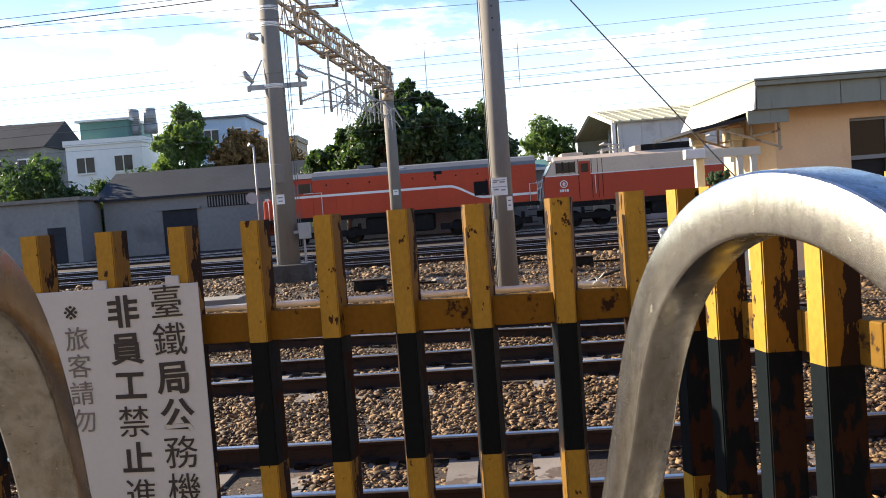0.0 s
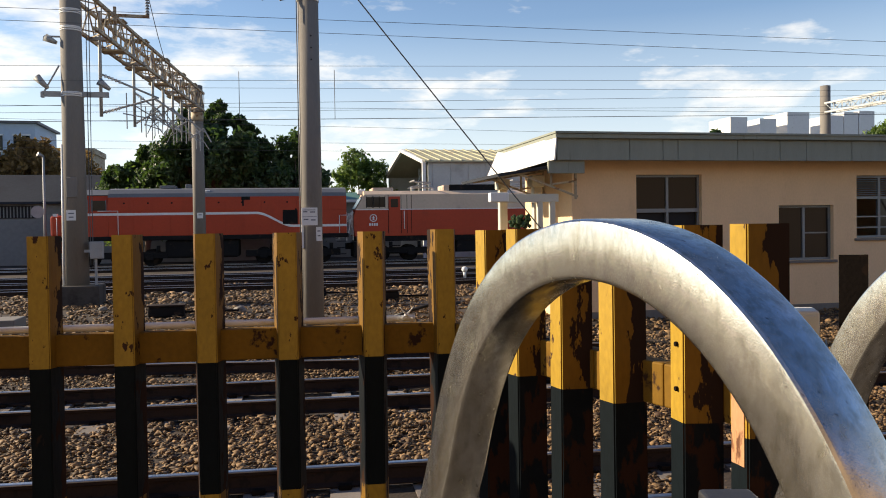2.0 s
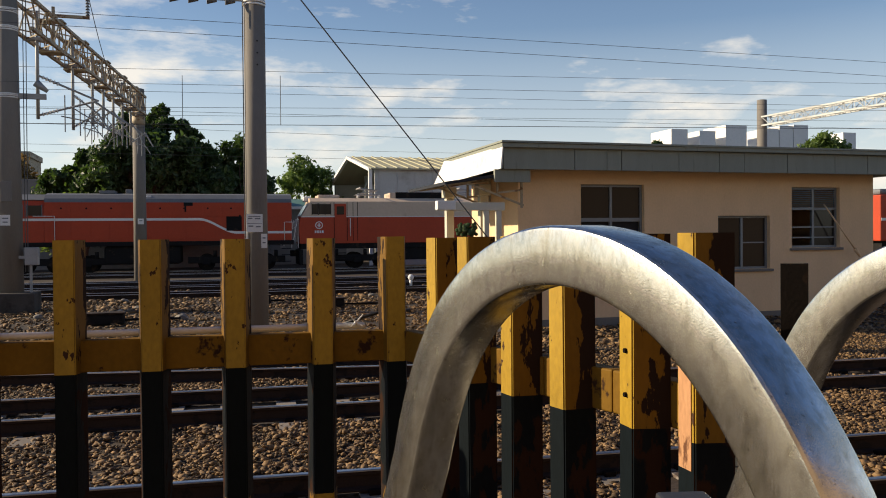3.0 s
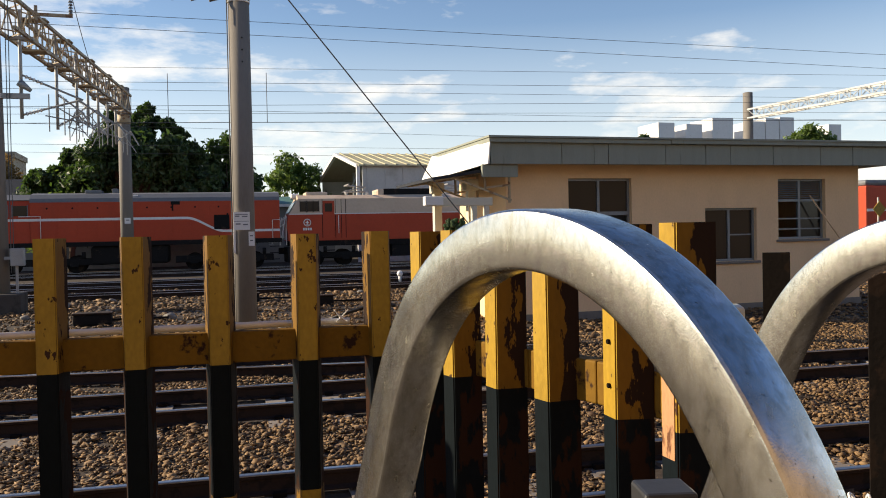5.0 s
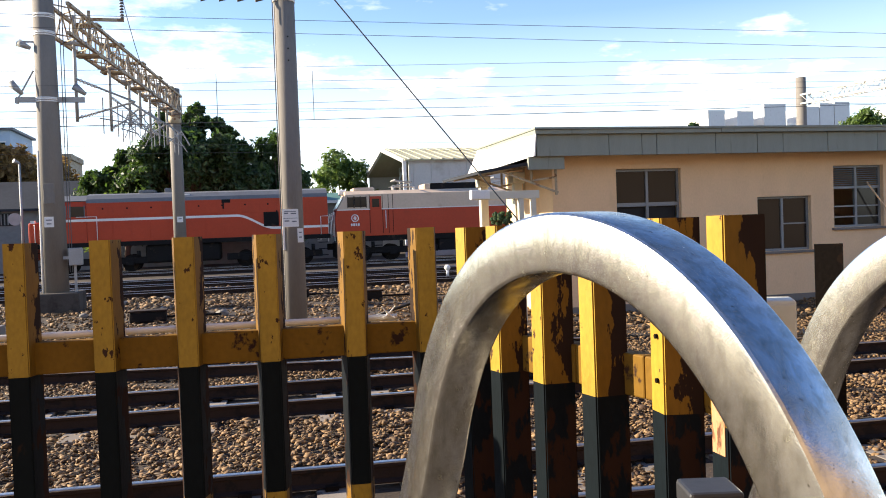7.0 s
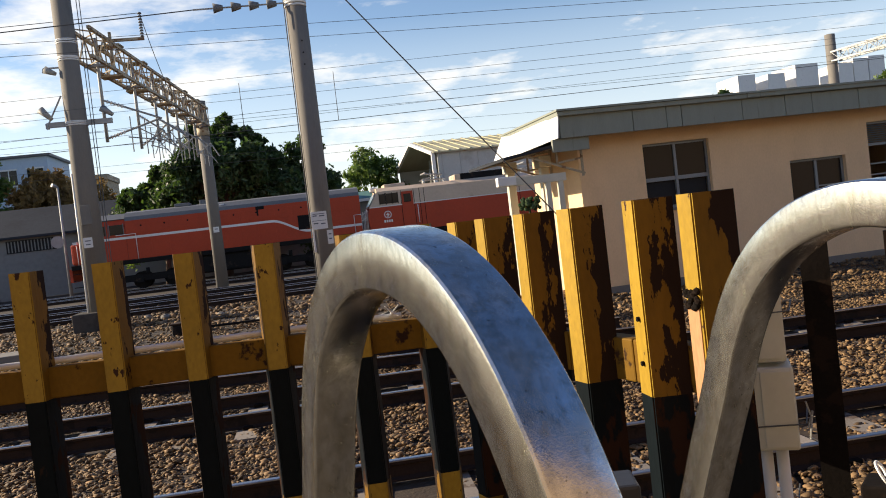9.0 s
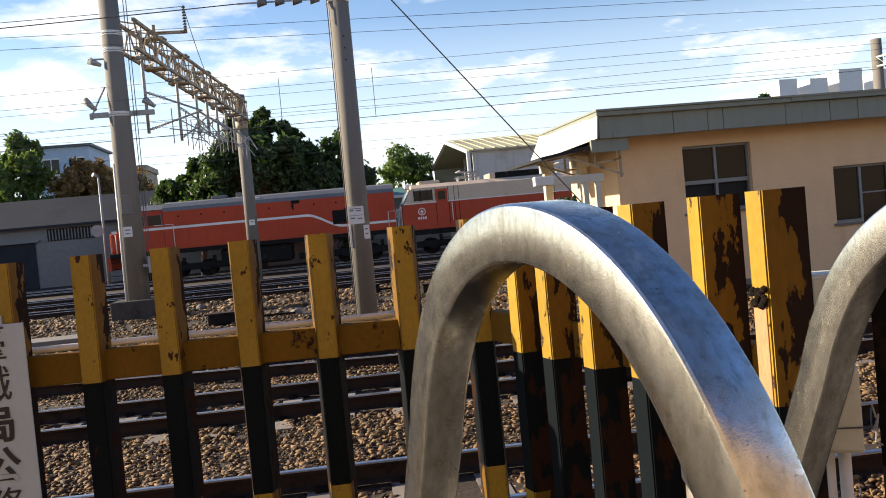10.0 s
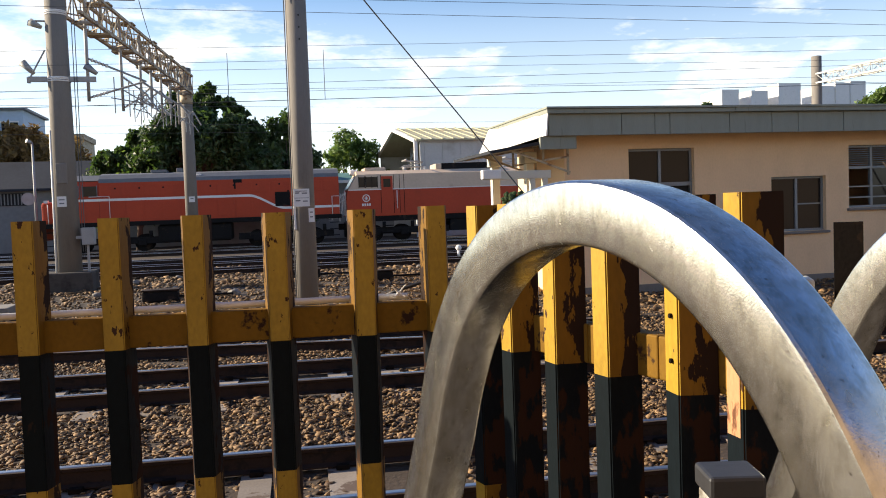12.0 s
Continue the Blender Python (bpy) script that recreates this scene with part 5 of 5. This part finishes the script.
bmesh.ops.create_icosphere(bm, subdivisions=2, radius=0.12, matrix=Matrix.Translation((0, 0, 0.34)))
part("head", bm, M_WHITE, dw)
tagged(part("cable_trough", boxes(((-9.0, 18.0, GZ - 0.02), (-4.7, 18.9, 0.06)), bevel=0.02), M_CONCRETE), "pale concrete cable trough lid on the ballast", "cable trough")
for i in range(14):
    bm = bmesh.new()
    bmesh.ops.create_icosphere(bm, subdivisions=2, radius=random.uniform(0.07, 0.16))
    for v in bm.verts:
        v.co *= 1 + 0.35 * noise.noise(v.co * 9 + Vector((i, 0, 0)))
        v.co.z *= 0.6
    r = part("rock", bm, M_CONCRETE)
    r.location = (random.uniform(-4, 6), random.uniform(15, 27), GZ + 0.04)
    tagged(r, "pale lump of broken concrete lying on the ballast", "rock", "loose rocks")
for x, y in ((-2.0, 20.0), (3.4, 22.5), (1.6, 24.5)):
    sw = thing("point_machine", "dark metal track equipment box on the ballast", "track equipment", "track equipment boxes", at=(x, y, GZ))
    part("case", boxes(((-0.4, -0.2, 0), (0.4, 0.2, 0.24)), bevel=0.04), M_UNDER, sw)
    part("lid", boxes(((-0.42, -0.22, 0.24), (0.42, 0.22, 0.28)), bevel=0.01), M_RAILSIDE, sw)
    part("rod", rods([((0.4, 0, 0.1), (1.6, 0.1, 0.08))], 0.03), M_UNDER, sw)


# ---- trees ----
def tree(name, label, x, y, blobs, leaf, size, per, bark_r=0.25):
    """Trunk and limbs, and a crown of small folded leaves round many uneven clumps."""
    t = thing(name, label, "tree", at=(x, y, GZ))
    rng = np.random.default_rng(int(abs(x * 13 + y * 7)))
    bm = bmesh.new()
    top = max(b[2] for b in blobs)
    rod(bm, (0, 0, 0), (0.2, 0, top * 0.55), bark_r, bark_r * 0.55, 10)
    for bx, by, bz, br in blobs:
        rod(bm, (0.15, 0, top * random.uniform(0.25, 0.5)), (bx * 0.85, by * 0.85, bz * 0.92), bark_r * 0.35, bark_r * 0.1, 6)
    part("trunk", bm, M_BARK, t)
    pos, nor = [], []
    for bx, by, bz, br in blobs:
        n_cl = int(10 + br * 9)
        for _ in range(n_cl):
            d = rng.normal(size=3)
            d /= np.linalg.norm(d)
            c = np.array((bx, by, bz)) + d * br * (0.55 + 0.55 * rng.random()) * np.array((1, 0.9, 0.85))
            k = int(per * (0.6 + 0.8 * rng.random()))
            p = rng.normal(size=(k, 3)) * br * 0.17 + c
            pos.append(p)
            nor.append(np.repeat(d[None], k, 0) + rng.normal(size=(k, 3)) * 0.9)
    p, n = np.concatenate(pos), np.concatenate(nor)
    n /= np.linalg.norm(n, axis=1)[:, None]
    a = np.cross(n, rng.normal(size=n.shape))
    a /= np.linalg.norm(a, axis=1)[:, None] + 1e-9
    b = np.cross(n, a)
    s = size * (0.6 + 0.8 * rng.random((len(p), 1)))
    v = np.stack([p - a * s, p + b * s * 0.45 + n * s * 0.12, p + a * s, p - b * s * 0.45 + n * s * 0.12], 1).reshape(-1, 3)
    k = len(p)
    idx = np.arange(4 * k).reshape(k, 4)
    f = np.concatenate([idx[:, [0, 1, 2]], idx[:, [0, 2, 3]]], 1).reshape(-1, 3)
    me = bpy.data.meshes.new("crown")
    me.from_pydata(v.tolist(), [], f.tolist())
    me.materials.append(leaf)
    c = new("crown", me)
    c.parent = t
    return t


def blob_cloud(cx, w, z0, z1, n, r, seed, depth=2.0, peak=0.0):
    rng = random.Random(seed)
    out = []
    for i in range(n):
        u = (i + 0.5) / n * 2 - 1 + rng.uniform(-0.15, 0.15)
        h = z0 + (z1 - z0) * max(0.0, 1 - abs(u - peak) ** 1.7) * rng.uniform(0.55, 1.0)
        out.append((cx + u * w / 2, rng.uniform(-depth, depth), max(h - r * 0.5, 1.5), r * rng.uniform(0.75, 1.2)))
    return out


tree("banyan_tree", "broad dense dark green banyan behind the diesel locomotive", -3.1, 54.5,
     blob_cloud(-0.2, 10.4, 4.6, 8.4, 18, 1.25, 1) + blob_cloud(0, 12.4, 3.0, 6.0, 16, 1.5, 2) + blob_cloud(0.6, 6.0, 6.4, 9.2, 9, 0.95, 5) + blob_cloud(0.4, 9.6, 4.5, 7.4, 12, 1.4, 21)
     + blob_cloud(0.3, 10.0, 5.8, 9.7, 26, 0.48, 31, 1.2) + blob_cloud(0.8, 6.0, 7.8, 10.1, 12, 0.36, 33, 0.8), M_LEAF, 0.17, 66, 0.5)
tree("slim_tree", "small dark green tree at the edge of the banyan", 2.6, 55.0, blob_cloud(0, 3.4, 4.4, 8.4, 9, 0.9, 3) + [(0.6, 0, 7.9, 0.7), (-0.9, 0.5, 5.6, 1.2)], M_LEAF, 0.18, 34, 0.2)
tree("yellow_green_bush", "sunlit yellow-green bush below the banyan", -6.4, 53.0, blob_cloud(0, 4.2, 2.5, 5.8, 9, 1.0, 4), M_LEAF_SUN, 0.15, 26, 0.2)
tree("green_tree", "leafy mid-green tree beside the warehouse", -21.2, 68.0, blob_cloud(0, 3.2, 6.0, 12.2, 13, 0.95, 6) + blob_cloud(0, 4.6, 4.5, 8.0, 9, 1.1, 7), M_LEAF_SUN, 0.24, 38, 0.3)
tree("rusty_tree", "tree with rusty brown autumn leaves behind the warehouse", -16.4, 69.0, blob_cloud(0, 4.8, 5.0, 9.6, 13, 1.1, 8), M_LEAF_BROWN, 0.22, 38, 0.25)
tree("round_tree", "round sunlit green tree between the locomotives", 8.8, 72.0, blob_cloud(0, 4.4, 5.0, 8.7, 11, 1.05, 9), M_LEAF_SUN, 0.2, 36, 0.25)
tree("dark_tree", "dark shaded tree at the edge of the yard", -30.5, 62.0, blob_cloud(0, 9.0, 2.5, 7.6, 14, 1.5, 10), M_LEAF, 0.22, 28, 0.4)
tree("low_bush", "low dark bush in front of the apartment house", -25.0, 66.0, blob_cloud(0, 6.0, 4.0, 6.3, 9, 1.0, 11), M_LEAF, 0.2, 24, 0.2)
tree("brown_bush", "brownish bush by the pale gantry mast", -12.6, 68.0, blob_cloud(0, 4.0, 4.0, 8.0, 8, 1.1, 12), M_LEAF_BROWN, 0.18, 26, 0.2)
tree("far_tree", "far green tree top beyond the hut roof", 106.0, 122.0, blob_cloud(0, 7.0, 14.0, 20.0, 9, 2.0, 13), M_LEAF_SUN, 0.4, 22, 0.5)
tree("far_tree", "far thin tree beyond the hut roof", 72.0, 120.0, blob_cloud(0, 5.0, 12.0, 17.6, 7, 1.3, 14), M_LEAF, 0.35, 16, 0.4)
treeline = blob_cloud(0, 90, 2.0, 5.0, 40, 2.2, 15, 3)
tree("hedge_row", "dark row of shrubs along the far side of the yard", -5.0, 90.0, treeline, M_LEAF, 0.4, 16, 0.3)


# ---- notice board ----
board = thing("notice_board", "white notice board with black handwritten characters fixed to the fence", "sign", at=(*fence_line(-0.800, -0.012), 1.552))
board.rotation_euler = (0, 0, math.atan(FENCE_K))
bm = boxes(((-0.60, -0.006, -1.0), (0.0, 0.0, 0.0)), bevel=0.002)
part("panel", bm, M_SIGN, board)


def lettering(text, x, z, size, mat, turn=0):
    cu = bpy.data.curves.new("lettering", "FONT")
    cu.body, cu.size, cu.extrude = text, size, 0.0008
    cu.align_x, cu.align_y = "CENTER", "CENTER"
    cu.offset = 0.0026 if text in "非員工局公止" else 0.0
    cu.materials.append(mat)
    ob = new("character", cu)
    ob.parent = board
    ob.location, ob.rotation_euler = (x, -0.0085, z), (radians(90), 0, radians(0))
    ob.rotation_euler = (radians(90), radians(turn), 0)
    return ob


for k, ch in enumerate("臺鐵局公務機"):
    lettering(ch, -0.107 + 0.001 * k, -0.062 - 0.122 * k, 0.114, M_INK, random.uniform(-2, 2))
for k, ch in enumerate("非員工禁止進"):
    lettering(ch, -0.252 + 0.001 * k, -0.085 - 0.119 * k, 0.108, M_INK, random.uniform(-2, 2))
for k, ch in enumerate("※旅客請勿"):
    lettering(ch, -0.425 + 0.012 * (k > 0), -0.072 - 0.089 * k, 0.082, M_INK if k == 0 else M_GREYINK, random.uniform(-2, 2))
for x in (-0.085, -0.325):
    bm = boxes(((x - 0.022, -0.002, -0.004), (x + 0.022, 0.011, 0.026)), bevel=0.002)
    part("tape", bm, M_SIGN, board, "strip of white tape")


# ---- boxes and posts beside the hoops ----
mb = thing("meter_boxes", "two stacked ivory plastic cable boxes wired to a rusty post", "junction box", at=(1.063, 1.50, -0.595))
mb.scale = (1.357, 1.357, 1.357)
mb.rotation_euler = (0, 0, radians(-30))
upper = part("upper_box", boxes(((-0.030, -0.035, 1.462), (0.028, 0.03, 1.592)), bevel=0.004), M_PLASTIC, mb)
lower = part("lower_box", boxes(((-0.038, -0.045, 1.335), (0.034, 0.03, 1.456)), bevel=0.004), M_PLASTIC, mb)
part("box_lid", boxes(((-0.012, -0.048, 1.340), (0.032, -0.045, 1.452)), bevel=0.0014), M_PLASTIC, lower)
part("box_lid", boxes(((-0.016, -0.038, 1.468), (0.026, -0.035, 1.586)), bevel=0.0014), M_PLASTIC, upper)
for x in (-0.012, 0.010):
    part("conduit", rods([((x, -0.005, 0.22), (x, -0.005, 1.34))], 0.009, 10), M_PIPE, mb, "white conduit pipe")
for z, w in ((1.372, 0.044), (1.535, 0.036), (1.25, 0.022)):
    bm = rods([((-w, -0.052, z), (w, -0.050, z + 0.003)), ((w, -0.050, z + 0.003), (w + 0.01, 0.045, z + 0.006)), ((-w, -0.052, z), (-w - 0.004, 0.045, z))], 0.0012, 5)
    part("wire_tie", bm, M_WIRE, mb, "twisted wire tie")
part("wire_twist", rods([((0.046, -0.05, 1.37), (0.053, -0.055, 1.395)), ((0.053, -0.055, 1.395), (0.047, -0.06, 1.358)), ((0.047, -0.06, 1.358), (0.056, -0.05, 1.35)), ((0.05, -0.055, 1.39), (0.045, -0.06, 1.41))], 0.0014, 5), M_GALV, mb)
rb = thing("rusty_beam", "rusty flat steel beam with a loop of white wire", "steel beam", at=(0.87, 0.98, 0))
bm = boxes(((0, -0.03, 1.27), (0.42, 0.03, 1.325)), bevel=0.003)
bmesh.ops.transform(bm, matrix=pose(0, 0, 0, 0, 0, -48), verts=bm.verts)
part("beam", bm, M_RUST, rb)
part("leg", rods([((0.02, 0, 0.2), (0.02, 0, 1.27))], 0.012), M_RUST, rb)
pts = [(0.0 + 0.012 * math.cos(a * 1.1) + 0.004 * a, -0.03 + 0.01 * math.sin(a * 1.3), 1.335 + 0.018 * math.sin(a)) for a in np.linspace(0, 9, 26)]
bm = bmesh.new()
for a, b in zip(pts, pts[1:]):
    rod(bm, a, b, 0.0022, seg=6)
part("white_wire", bm, M_PIPE, rb, "loop of white insulated wire")
cp = thing("capped_post", "weathered square metal post with a black cap", "post", at=(0.366, 0.615, 0))
cp.rotation_euler = (0, 0, radians(-14))
part("shaft", boxes(((-0.019, -0.019, 0.22), (0.019, 0.019, 1.500)), bevel=0.002), M_CAPPOST, cp)
part("cap", boxes(((-0.0215, -0.0215, 1.501), (0.0215, 0.0215, 1.519)), bevel=0.003), M_BLACKCAP, cp)
bm = rods([((0.95, 1.9, 0.95), (0.99, 1.7, 0.72)), ((0.94, 1.9, 0.95), (0.9, 1.8, 0.9))], 0.008, 6)
tagged(part("loose_cable", bm, M_PIPE), "loose white cable hanging behind the fence", "cable")

# unseen wall added behind the camera: cuts sky fill, returns warm bounce
bm = boxes(((-30, -4.5, GZ), (30, -4.2, 6.2)))
tagged(part("fill_wall_south", bm, M_FILLWALL), "unseen plain tan wall added behind the camera to block sky and bounce warm light", "wall", kind="structure")
